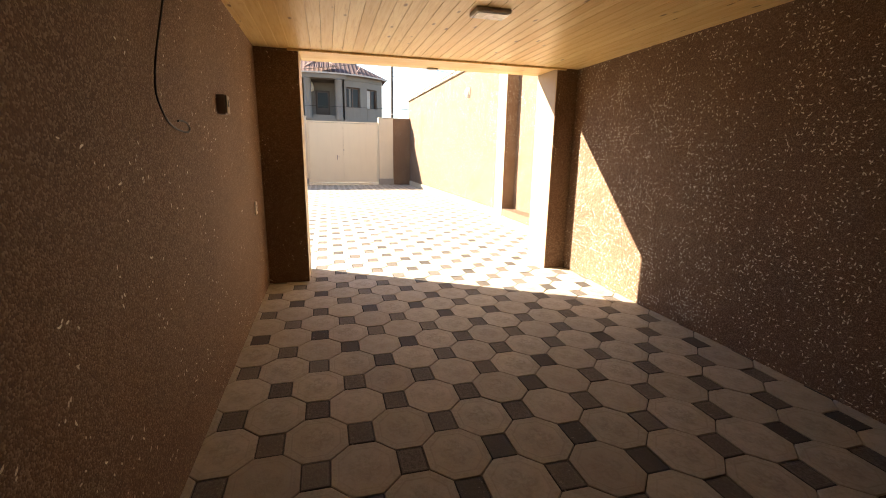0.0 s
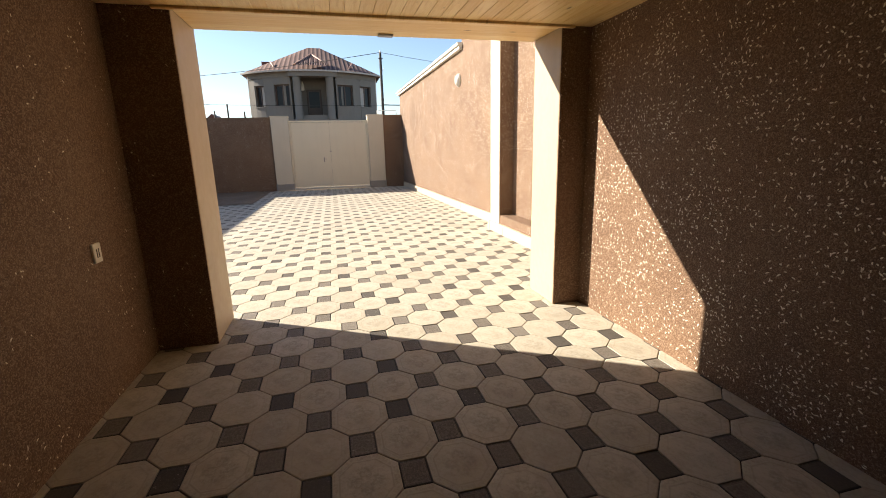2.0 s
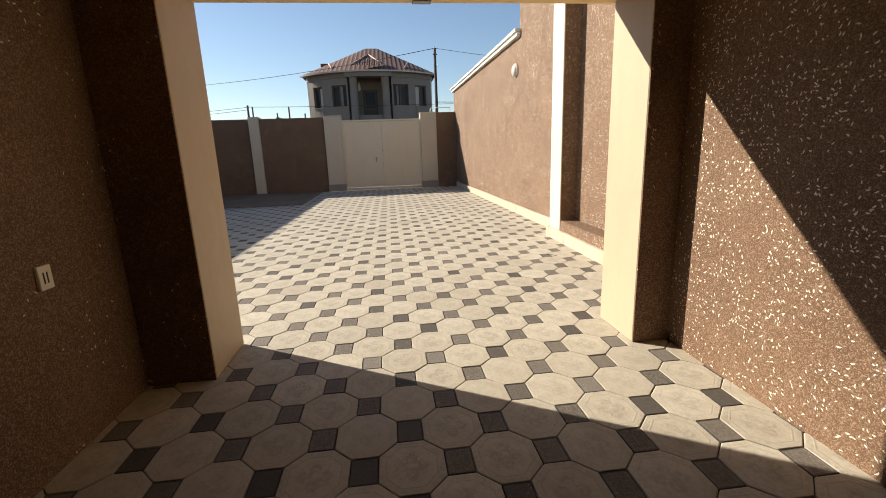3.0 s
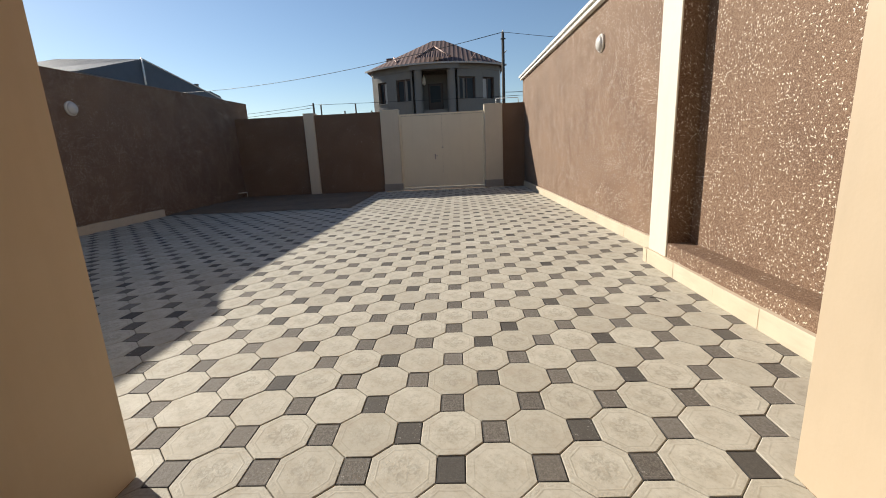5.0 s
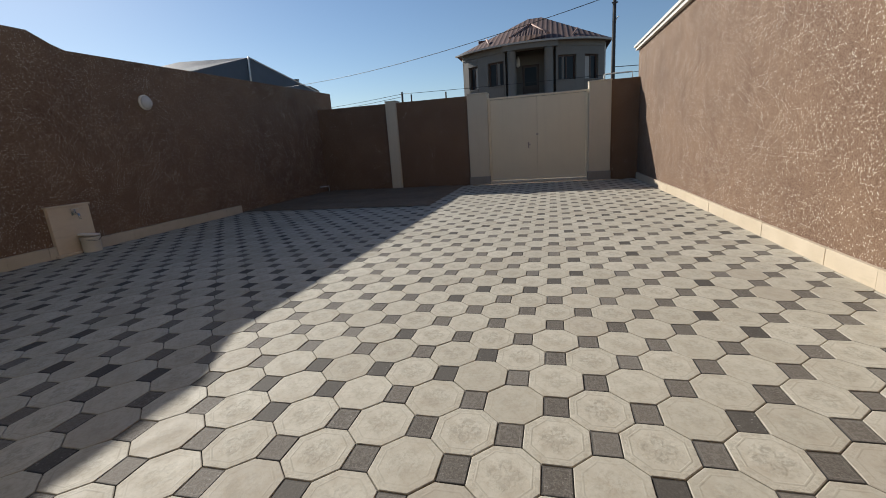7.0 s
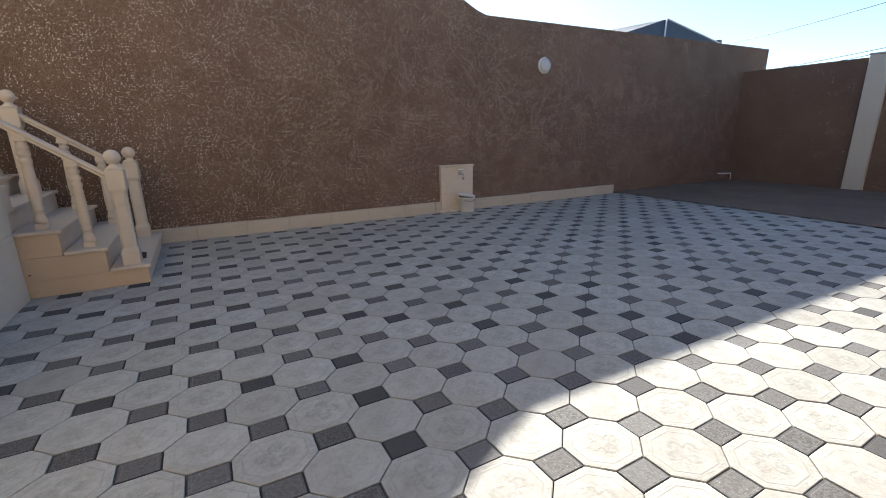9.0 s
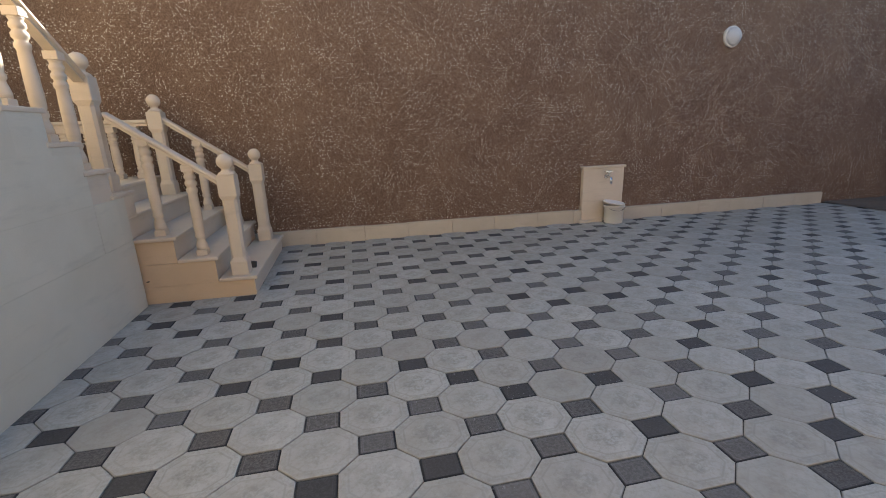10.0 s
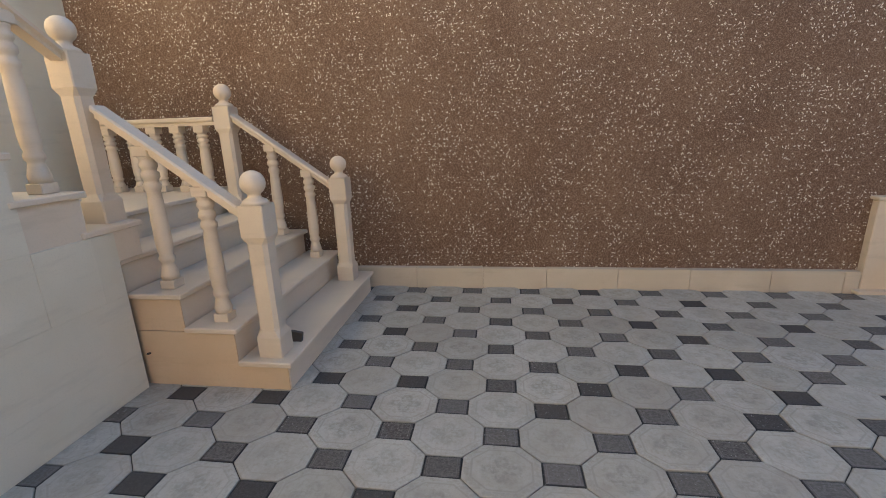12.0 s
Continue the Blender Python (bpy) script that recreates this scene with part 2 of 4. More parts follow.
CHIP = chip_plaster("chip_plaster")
# Same plaster, chips thinned to paint in shade; the ledge top truly has few.
SPARSE_SHADE = chip_plaster("sparse_shade_chip_plaster", 0.35)
CREAM = paint("cream_paint", (0.50, 0.402, 0.285), 0.16, 0.55, 60, 0.10)
WHITE = paint("white_paint", (0.64, 0.59, 0.49), 0.12)
POSTPAINT = paint("pale_post_paint", (0.60, 0.53, 0.41), 0.14)
COPING = paint("white_coping_paint", (0.78, 0.76, 0.70), 0.15)
GATE = paint("cream_gate_paint", (0.70, 0.62, 0.47), 0.10, 0.42, 30, 0.08)
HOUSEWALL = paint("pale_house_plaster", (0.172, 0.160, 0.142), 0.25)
GREY = paint("grey_cement", (0.30, 0.28, 0.25), 0.3, 0.8)
PALE = cut_stone("pale_limestone", (0.62, 0.555, 0.42), (0.70, 0.63, 0.49))
HONEY = cut_stone("honey_limestone", (0.62, 0.44, 0.27), (0.70, 0.53, 0.35))
SLAB = cut_stone("cream_limestone", (0.63, 0.51, 0.365), (0.71, 0.59, 0.445))
KERB = cut_stone("kerb_limestone", (0.52, 0.435, 0.315), (0.61, 0.52, 0.395))
OCT_ONE, OCT_MANY = tile_stuff("pale_paver", True, False), tile_stuff("pale_paver_far", True, True)
DARK_ONE, DARK_MANY = tile_stuff("dark_paver", False, False), tile_stuff("dark_paver_far", False, True)
PINE = pine("pine_boards")
PINE_SOFFIT = pine("pine_soffit_board", True, 0.28)
SOIL = soil()
SAND = plain("joint_sand", (0.085, 0.075, 0.06), 0.95)
METAL = plain("chrome", (0.7, 0.7, 0.7), 0.2, 1.0, 0.2)
STEEL = plain("grey_steel", (0.30, 0.30, 0.31), 0.45, 0.8)
BLACK = plain("black_rubber", (0.02, 0.02, 0.02), 0.5)
PLASTIC = plain("white_plastic", (0.78, 0.74, 0.66), 0.4)
GREYPLASTIC = plain("grey_plastic", (0.33, 0.29, 0.26), 0.5)
OPAL = plain("opal_glass", (0.58, 0.56, 0.52), 0.25)
POLE = plain("tarred_pole", (0.055, 0.048, 0.042), 0.8)
GLASS = plain("dark_window_glass", (0.02, 0.022, 0.025), 0.06, 0.0, 0.0)
GLASS.node_tree.nodes["Principled BSDF"].inputs["Specular IOR Level"].default_value = 0.15
FRAME = plain("brown_window_frame", (0.06, 0.035, 0.025), 0.5)
CURTAIN = plain("pale_curtain", (0.45, 0.43, 0.40), 0.9)
ROOFRED = paint("red_brown_roof_sheet", (0.125, 0.046, 0.035), 0.3, 0.6, 20, 0.1)


def ribbed_roof():
    """Dark red sheet, its pressed ribs' sunlight painted as narrow paler stripes up the slope."""
    m = Mat("ribbed_roof_sheet", 0.85)
    x = m.split(m.co)[0]
    wave = m.math("SINE", m.math("MULTIPLY", x, 2 * math.pi / 0.29))
    c = m.mix(m.ramp(m.noise(2, 5), 0.3, 0.7), (0.062, 0.028, 0.024), (0.092, 0.042, 0.035))
    # sun caught by each rib, put into the colour as a paler stripe
    c = m.mix(m.ramp(wave, 0.35, 0.65, 0, 1.0), c, (0.20, 0.115, 0.092))
    return m.done(c, wave, 0.5, 0.02)


RIBBED = ribbed_roof()
TRIM = plain("pale_red_trim", (0.34, 0.20, 0.155), 0.6)
ROOFGREY = paint("grey_roof_sheet", (0.20, 0.22, 0.25), 0.2, 0.5, 20, 0.1)


# ---- mesh helpers ----
def box(bm, x0, x1, y0, y1, z0, z1):
    vs = [bm.verts.new(p) for p in ((x0, y0, z0), (x1, y0, z0), (x1, y1, z0), (x0, y1, z0), (x0, y0, z1), (x1, y0, z1), (x1, y1, z1), (x0, y1, z1))]
    return [bm.faces.new([vs[i] for i in f]) for f in ((3, 2, 1, 0), (4, 5, 6, 7), (0, 1, 5, 4), (1, 2, 6, 5), (2, 3, 7, 6), (3, 0, 4, 7))]


def bevel(bm, width, steps=1):
    bmesh.ops.bevel(bm, geom=list(bm.edges), offset=width, segments=steps, affect="EDGES", clamp_overlap=True)
    return bm


def boxes(*rows, edge=0.0):
    bm = bmesh.new()
    for r in rows:
        box(bm, *r)
    return bevel(bm, edge) if edge else bm


def prism(points, axis, a, b):
    """A polygon in the plane across axis, pushed from a to b."""
    bm = bmesh.new()
    at = (lambda p, d: (d, p[0], p[1])) if axis == "x" else (lambda p, d: (p[0], d, p[1])) if axis == "y" else (lambda p, d: (p[0], p[1], d))
    lo, hi = [bm.verts.new(at(p, a)) for p in points], [bm.verts.new(at(p, b)) for p in points]
    bm.faces.new(lo)
    bm.faces.new(hi)
    for i in range(len(points)):
        j = (i + 1) % len(points)
        bm.faces.new((lo[i], lo[j], hi[j], hi[i]))
    bmesh.ops.recalc_face_normals(bm, faces=bm.faces)
    return bm


def lathe(bm, profile, x, y, z, n=14):
    rings = [[bm.verts.new((x + r * math.cos(2 * math.pi * k / n), y + r * math.sin(2 * math.pi * k / n), z + h)) for k in range(n)] for r, h in profile]
    for a, b in zip(rings, rings[1:]):
        for k in range(n):
            f = bm.faces.new((a[k], a[(k + 1) % n], b[(k + 1) % n], b[k]))
            f.smooth = True
    bm.faces.new(rings[0][::-1])
    bm.faces.new(rings[-1])
    return bm


def tube(bm, points, r, n=8):
    """A round pipe through the points."""
    pts = [Vector(p) for p in points]
    rings = []
    for i, p in enumerate(pts):
        d = (pts[min(i + 1, len(pts) - 1)] - pts[max(i - 1, 0)]).normalized()
        s = d.cross(Vector((0, 0, 1)) if abs(d.z) < 0.95 else Vector((1, 0, 0))).normalized()
        t = d.cross(s)
        rings.append([bm.verts.new(p + r * (math.cos(2 * math.pi * k / n) * s + math.sin(2 * math.pi * k / n) * t)) for k in range(n)])
    for a, b in zip(rings, rings[1:]):
        for k in range(n):
            f = bm.faces.new((a[k], a[(k + 1) % n], b[(k + 1) % n], b[k]))
            f.smooth = True
    bm.faces.new(rings[0][::-1])
    bm.faces.new(rings[-1])
    bmesh.ops.recalc_face_normals(bm, faces=bm.faces)
    return bm


def mesh(name, bm, material):
    me = bpy.data.meshes.new(name)
    bm.to_mesh(me)
    bm.free()
    me.materials.append(material)
    return me


def part(name, bm, material, parent, label=""):
    ob = new(name, mesh(name, bm, material))
    ob.parent = parent
    return tagged(ob, label) if label else ob


def thing(name, label, category, group=""):
    return tagged(new(name), label, category, group)


def structure(name, bm, material, label):
    return tagged(new(name, mesh(name, bm, material)), label, kind="structure")


# ---- plan: the garage runs along y, the yard lies past its mouth ----
FRONT = 5.50                      # outer face of the garage mouth and of the stair wall
MOUTH = 4.97                      # inner face of the mouth's returns
GL, GR = -0.52, 2.89              # garage walls
JL, JR = -0.12, 2.63              # clear mouth
CEIL = 2.30
LEFT, RIGHT = -6.25, 3.50         # yard walls
GATE_Y = 19.0
DX, DY = 0.42, 0.5013             # paving pitch

# ground and bedding
bm = bmesh.new()
for x in range(-12, 12):
    for y in range(-12, 12):
        vs = [bm.verts.new((50 * (x + a), 50 * (y + b), -0.06)) for a, b in ((0, 0), (1, 0), (1, 1), (0, 1))]
        bm.faces.new(vs)
bmesh.ops.remove_doubles(bm, verts=bm.verts, dist=0.01)
structure("ground", bm, SOIL, "bare dry brown soil reaching to the horizon")
structure("bedding", boxes((-6.3, 3.74, -3.4, 19.0, -0.05, -0.014)), SAND, "dark sand in the joints under the paving")
bm = bmesh.new()
NX, NY = 40, 36
grid = [[bm.verts.new((-6.25 + 4.82 * i / NX, 14.72 + 4.28 * j / NY, 0.012 + (0 if i in (0, NX) or j in (0, NY) else 0.035 * (noise.noise((i * 0.35, j * 0.35, 1)) + 0.5) + 0.02 * noise.noise((i * 1.1, j * 1.1, 4))))) for j in range(NY + 1)] for i in range(NX + 1)]
for i in range(NX):
    for j in range(NY):
        bm.faces.new((grid[i][j], grid[i + 1][j], grid[i + 1][j + 1], grid[i][j + 1])).smooth = True
structure("ground_bed", bm, SOIL, "unpaved bed of bare brown soil by the walls")

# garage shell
# west, back and return walls get thinned chips as painted-in shade
structure("wall_garage_west", boxes((GL - 0.3, GL, -3.4, MOUTH, -0.05, 2.5)), SPARSE_SHADE, "brown chip-plastered garage wall")
structure("wall_garage_east", boxes((GR, GR + 0.45, -3.4, MOUTH, -0.05, 2.5)), CHIP, "brown chip-plastered garage wall with a sunlit patch")
structure("wall_garage_back", boxes((GL - 0.3, GR + 0.45, -3.7, -3.4, -0.05, 2.5)), SPARSE_SHADE, "brown chip-plastered back wall of the garage")
structure("wall_return_west", boxes((GL - 0.3, JL - 0.004, MOUTH, FRONT - 0.02, -0.05, 2.5)), SPARSE_SHADE, "brown plastered return beside the garage mouth")
structure("wall_return_east", boxes((JR + 0.004, GR + 0.54, MOUTH, FRONT - 0.06, -0.05, 2.5)), SPARSE_SHADE, "brown plastered return beside the garage mouth")
structure("trim_jamb_west", boxes((JL - 0.12, JL, MOUTH + 0.004, FRONT, 0, CEIL + 0.004), edge=0.006), CREAM, "cream painted jamb of the garage mouth")
structure("trim_jamb_east", boxes((JR, JR + 0.12, MOUTH + 0.004, FRONT - 0.055, 0, CEIL + 0.004), edge=0.006), CREAM, "cream painted jamb of the garage mouth")
structure("lintel", boxes((GL - 0.3, GR + 0.54, MOUTH - 0.0, FRONT, CEIL + 0.006, 2.75), edge=0.005), CREAM, "cream painted lintel over the garage mouth")
structure("soffit_board", boxes((JL + 0.004, JR - 0.004, MOUTH + 0.002, FRONT - 0.03, CEIL - 0.008, CEIL + 0.003), edge=0.002), PINE_SOFFIT, "varnished pine board under the lintel")
structure("trim_ceiling_edge", boxes((JL - 0.1, JR + 0.1, MOUTH - 0.035, MOUTH - 0.002, CEIL - 0.02, CEIL + 0.005), edge=0.004), PINE, "thin pine strip along the lintel")
bm = bmesh.new()
k = math.floor(GL / 0.096)
while k * 0.096 < GR:
    x0, x1 = k * 0.096, k * 0.096 + 0.096
    pts = ((x0 + 0.0005, CEIL + 0.004), (x0 + 0.0015, CEIL), (x1 - 0.0035, CEIL), (x1 - 0.0025, CEIL + 0.003), (x1 - 0.0005, CEIL + 0.003), (x1 - 0.0005, CEIL + 0.02), (x0 + 0.001, CEIL + 0.02))
    lo, hi = [bm.verts.new((p[0], -3.4, p[1])) for p in pts], [bm.verts.new((p[0], MOUTH - 0.003, p[1])) for p in pts]
    for i in range(7):
        bm.faces.new((lo[i], hi[i], hi[(i + 1) % 7], lo[(i + 1) % 7]))
    bm.faces.new(hi)
    k += 1
bmesh.ops.recalc_face_normals(bm, faces=bm.faces)
structure("ceiling", bm, PINE, "varnished pine board ceiling with knots")
structure("roof_slab", boxes((GL - 0.3, GR + 0.54, -3.7, FRONT, 2.76, 2.95)), GREY, "cement roof slab over the garage")
structure("wall_house_front", boxes((GL - 0.3, 3.8, 5.2, FRONT - 0.004, 2.96, 5.0)), PALE, "pale stone house front over the garage")
structure("wall_house_stair", boxes((LEFT, -0.9, 3.4, 3.7, 0, 5.0)), PALE, "pale stone house wall behind the stair")
structure("wall_house_side", boxes((-0.9, GL - 0.31, 3.4, FRONT - 0.02, 0, 5.0)), PALE, "pale stone house wall beside the stair head")

# west yard wall, a little higher at the near end
structure("wall_west", prism(((3.4, -0.05), (20.1, -0.05), (20.1, 3.26), (11.35, 3.16), (11.15, 3.22), (10.85, 3.36), (3.4, 3.36)), "x", LEFT - 0.3, LEFT), CHIP, "brown chip-plastered yard wall in shade")
# east yard wall: niche wall, then a long lower wall under a white coping
structure("wall_east_niche", boxes((3.665, 4.1, FRONT - 0.3, 8.31, -0.05, 5.0)), CHIP, "brown chip-plastered wall at the back of a niche")
structure("wall_east_ledge", boxes((3.435, 3.665, FRONT - 0.05, 8.31, -0.05, 0.292), edge=0.012), CHIP, "brown chip-plastered ledge under the niche")
structure("ledge_top", boxes((3.437, 3.664, FRONT - 0.05, 8.308, 0.2925, 0.300), edge=0.003), SPARSE_SHADE, "smooth brown plaster on top of the niche ledge")
structure("wall_east_pier", boxes((3.443, 4.1, 8.315, 8.70, -0.05, 5.0)), CHIP, "brown chip-plastered pier behind a cream strip")
structure("trim_cream_strip", boxes((3.425, 3.442, 8.308, 8.705, 0.155, 5.0), edge=0.004), WHITE, "cream painted upright strip at the wall's corner")
structure("wall_east_tall", boxes((3.715, 4.1, 8.705, 11.27, -0.05, 5.0)), CHIP, "brown chip-plastered tall wall in the sun")
structure("wall_east", prism(((3.716, 11.275), (3.60, 19.0), (3.60, 19.4), (4.1, 19.4), (4.1, 11.275)), "z", -0.05, 3.47), CHIP, "long brown chip-plastered yard wall in the sun")
structure("coping_east", prism(((3.64, 11.23), (3.52, 19.5), (4.2, 19.5), (4.2, 11.23)), "z", 3.472, 3.545), COPING, "white coping along the yard wall")
structure("coping_cap", prism(((3.60, 11.21), (3.48, 19.53), (4.2, 19.53), (4.2, 11.21)), "z", 3.547, 3.60), COPING, "white upper lip of the wall coping")

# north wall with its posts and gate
# thinned chips put the shade into both north walls' colour
structure("wall_north_west", boxes((LEFT - 0.3, -1.20, GATE_Y + 0.10, GATE_Y + 0.35, -0.05, 2.665)), SPARSE_SHADE, "brown plastered wall beside the gate, darkened for shade")
structure("wall_north_east", boxes((2.84, 3.9, GATE_Y + 0.10, GATE_Y + 0.35, -0.05, 2.74)), SPARSE_SHADE, "brown plastered wall beside the gate, darkened for shade")


def post(name, x0, x1, top, plinth, label):
    p = thing(name, label, "gate post" if plinth else "wall post")
    part("shaft", boxes((x0, x1, GATE_Y, GATE_Y + 0.42, 0.0, top), edge=0.012), POSTPAINT, p)
    part("cap", boxes((x0 - 0.012, x1 + 0.012, GATE_Y - 0.012, GATE_Y + 0.43, top - 0.004, top + 0.03), edge=0.008), POSTPAINT, p)
    if plinth:
        part("plinth", boxes((x0 - 0.02, x1 + 0.02, GATE_Y - 0.02, GATE_Y + 0.4, 0.0, 0.25), edge=0.01), GREY, p, "grey cement foot")


post("gate_post", -1.23, -0.62, 2.68, True, "thick cream painted post beside the closed gate")
post("gate_post", 2.26, 2.86, 2.72, True, "thick cream painted post beside the closed gate")
post("wall_post", -3.84, -3.50, 2.70, False, "slim cream painted post in the brown wall")

gate = thing("metal_gate", "closed cream painted sheet-metal double gate", "gate")
part("gate_frame", boxes((-0.62, 2.26, GATE_Y + 0.11, GATE_Y + 0.19, 2.49, 2.545), (-0.62, -0.55, GATE_Y + 0.11, GATE_Y + 0.19, 0.03, 2.485), (2.19, 2.26, GATE_Y + 0.11, GATE_Y + 0.19, 0.03, 2.485), edge=0.005), GATE, gate)
for x0, x1 in ((-0.547, 0.8185), (0.8215, 2.187)):
    leaf = part("gate_leaf", boxes((x0, x1, GATE_Y + 0.13, GATE_Y + 0.17, 0.10, 2.48), edge=0.006), GATE, gate)
    part("kick_strip", boxes((x0, x1, GATE_Y + 0.118, GATE_Y + 0.129, 0.10, 0.16), edge=0.003), GATE, leaf)
part("threshold", boxes((-0.62, 2.26, GATE_Y + 0.05, GATE_Y + 0.2, 0.0, 0.085), edge=0.01), WHITE, gate, "pale threshold bar under the gate")
handle = part("handle", boxes((0.54, 0.58, GATE_Y + 0.112, GATE_Y + 0.128, 1.02, 1.20), edge=0.004), GREYPLASTIC, gate, "grey steel lock plate and lever")
bm = tube(bmesh.new(), ((0.56, GATE_Y + 0.11, 1.13), (0.56, GATE_Y + 0.07, 1.13), (0.64, GATE_Y + 0.065, 1.13)), 0.010)
part("lever", bm, GREYPLASTIC, handle)
part("latch", boxes((0.79, 0.85, GATE_Y + 0.10, GATE_Y + 0.128, 1.39, 1.43), edge=0.005), GREYPLASTIC, gate)
pipe = thing("wall_railing", "thin white pipe railing standing on the gate wall", "railing")
part("pipe", tube(bmesh.new(), ((2.68, 19.3, 2.70), (2.68, 19.3, 2.90), (2.72, 19.3, 2.92), (3.42, 19.3, 2.92), (3.44, 19.3, 2.72)), 0.012), COPING, pipe)


# kerbs: sawn stone slabs set end to end
def kerb(name, x_of, y0, y1, thick, top, label, side):
    k = thing(name, label, "kerb")
    k["kind"] = "structure"
    y, rng = y0, random.Random(name)
    while y < y1 - 0.05:
        e = min(y + rng.uniform(0.55, 0.68), y1)
        a, b = x_of(y), x_of(e)
        j = rng.uniform(-0.003, 0.003)
        z = top + rng.uniform(-0.004, 0.004)
        pts = [(a + j, y + 0.0015), (b + j, e - 0.0015), (b + side * thick, e - 0.0015), (a + side * thick, y + 0.0015)]
        bm = prism(pts, "z", -0.02, z)
        bevel(bm, 0.003)
        part("slab", bm, KERB, k)
        y = e


kerb("kerb_west", lambda y: -6.19, 5.0, 10.41, 0.07, 0.175, "cream limestone kerb along the shaded wall", -1)
kerb("kerb_west_far", lambda y: -6.19, 11.05, 14.66, 0.07, 0.175, "cream limestone kerb along the shaded wall", -1)
kerb("kerb_east", lambda y: 3.395, FRONT + 0.002, 8.775, 0.06, 0.155, "cream limestone kerb under the niche ledge", 1)
kerb("kerb_east_far", lambda y: 3.672 - (y - 8.8) * 0.0118, 8.785, 18.98, 0.04, 0.165, "cream limestone kerb along the sunny wall", 1)

# ---- stair ----
stair = thing("stone_stair", "cream limestone stair with turned balusters by the wall", "stair")
SX, FX = -4.46, -6.05             # open side and wall side of the lower flight
RISE = (0.0, 0.178, 0.373, 0.568, 0.760, 0.950)
TREAD = (6.38, 6.09, 5.80, 5.485, 5.185)
for i in range(4):
    y0, z0, z1 = TREAD[i], RISE[i], RISE[i + 1]
    step = part("step", boxes((FX, SX - 0.03, 5.19, y0 - 0.03, z0 - (0.0 if i == 0 else 0.031), z1 - 0.0325)), SLAB, stair)
    part("tread", boxes((FX - 0.03, SX + 0.004, TREAD[i + 1] - 0.02, y0, z1 - 0.031, z1), edge=0.006), SLAB, step, "cream stone tread with a rounded nose")
for i, (y0, y1) in enumerate(((5.475, 6.345), (5.475, 6.06), (5.475, 5.77))):
    part("side_panel", boxes((SX - 0.029, SX - 0.022 + 0.004 * (i % 2), y0, y1, RISE[i] - (0.0 if i == 0 else 0.030), RISE[i + 1] - 0.033)), HONEY, stair, "honey-coloured stone facing on the stair's side")
landing = part("landing", boxes((LEFT + 0.06, -4.315, 3.70, TREAD[4] - 0.03, 0, RISE[5] - 0.032)), SLAB, stair)
part("landing_slab", boxes((LEFT + 0.06, -4.315, 3.70, TREAD[4], RISE[5] - 0.031, RISE[5]), edge=0.006), SLAB, landing)
part("post_block", boxes((-4.60, -4.315, TREAD[4] + 0.001, FRONT - 0.002, RISE[4] + 0.001, RISE[5] - 0.032)), SLAB, stair)
part("post_slab", boxes((-4.64, -4.28, TREAD[4] + 0.001, FRONT + 0.006, RISE[5] - 0.031, RISE[5]), edge=0.006), SLAB, stair)
part("fixing_hole", lathe(bmesh.new(), ((0.012, 0.0), (0.012, 0.004)), SX + 0.0, 5.53, 0.205, 8), BLACK, stair)

# upper flight, along the house, on a pale stone wall
UP0, UPW, UPR, UPN = -4.315, 0.29, 0.199, 8


def top_of(x):
    """Height of the stair wall under the treads at x."""
    return RISE[5] + UPR * max(0, min(math.floor((x - UP0) / UPW + 1e-6) + 1, UPN)) - 0.032


for i in range(UPN):
    x0 = UP0 + UPW * i
    z1 = RISE[5] + UPR * (i + 1)
    x1 = x0 + UPW if i < UPN - 1 else -0.92
    step = part("step", boxes((x0, x1, 3.70, FRONT - 0.012, z1 - UPR - 0.1, z1 - 0.033)), SLAB, stair)
    part("tread", boxes((x0 - 0.035, x1 + 0.03, 3.70, FRONT + 0.006, z1 - 0.032, z1), edge=0.006), SLAB, step, "cream stone tread with a rounded nose")
wallside = tagged(new("wall_stair", mesh("wall_stair", boxes((UP0, -0.92, FRONT - 0.3, FRONT - 0.014, 0, 0.9)), PALE)), "pale limestone block wall under the upper stair", kind="structure")
bm_core = bmesh.new()
for i in range(1, UPN):
    x0 = UP0 + UPW * i
    box(bm_core, x0, x0 + UPW if i < UPN - 1 else -0.92, FRONT - 0.3, FRONT - 0.014, 0.9, top_of(x0 + 0.01) - 0.1)
part("core", bm_core, PALE, wallside)
courses = (0.0, 0.222, 0.571, 0.921, 1.271, 1.62, 1.97, 2.32, 2.60)
rng = random.Random(5)
for c in range(len(courses) - 1):
    lo, hi = courses[c], courses[c + 1]
    x = -4.445
    end = -0.95
    while x < end - 0.02:
        t = top_of(x + 0.005) if x > UP0 else RISE[5] - 0.032 if x > -4.45 else 0
        if t <= lo + 0.02:
            x = (UP0 + UPW * (math.floor((x - UP0) / UPW + 1e-6) + 1)) if x >= UP0 - 1e-6 else UP0
            continue
        if t < hi:
            nx, z = (UP0 + UPW * (math.floor((x - UP0) / UPW + 1e-6) + 1)) if x >= UP0 - 1e-6 else UP0, t
        else:
            nx, z = min(x + rng.choice((1.5, 1.9, 2.3)), end), hi
        bm = boxes((x + 0.0003, nx - 0.0003, FRONT - 0.013, FRONT + rng.uniform(-0.0008, 0.0008), lo + 0.0004, z - 0.0004), edge=0.0006)
        part("block", bm, PALE, wallside)
        x = nx

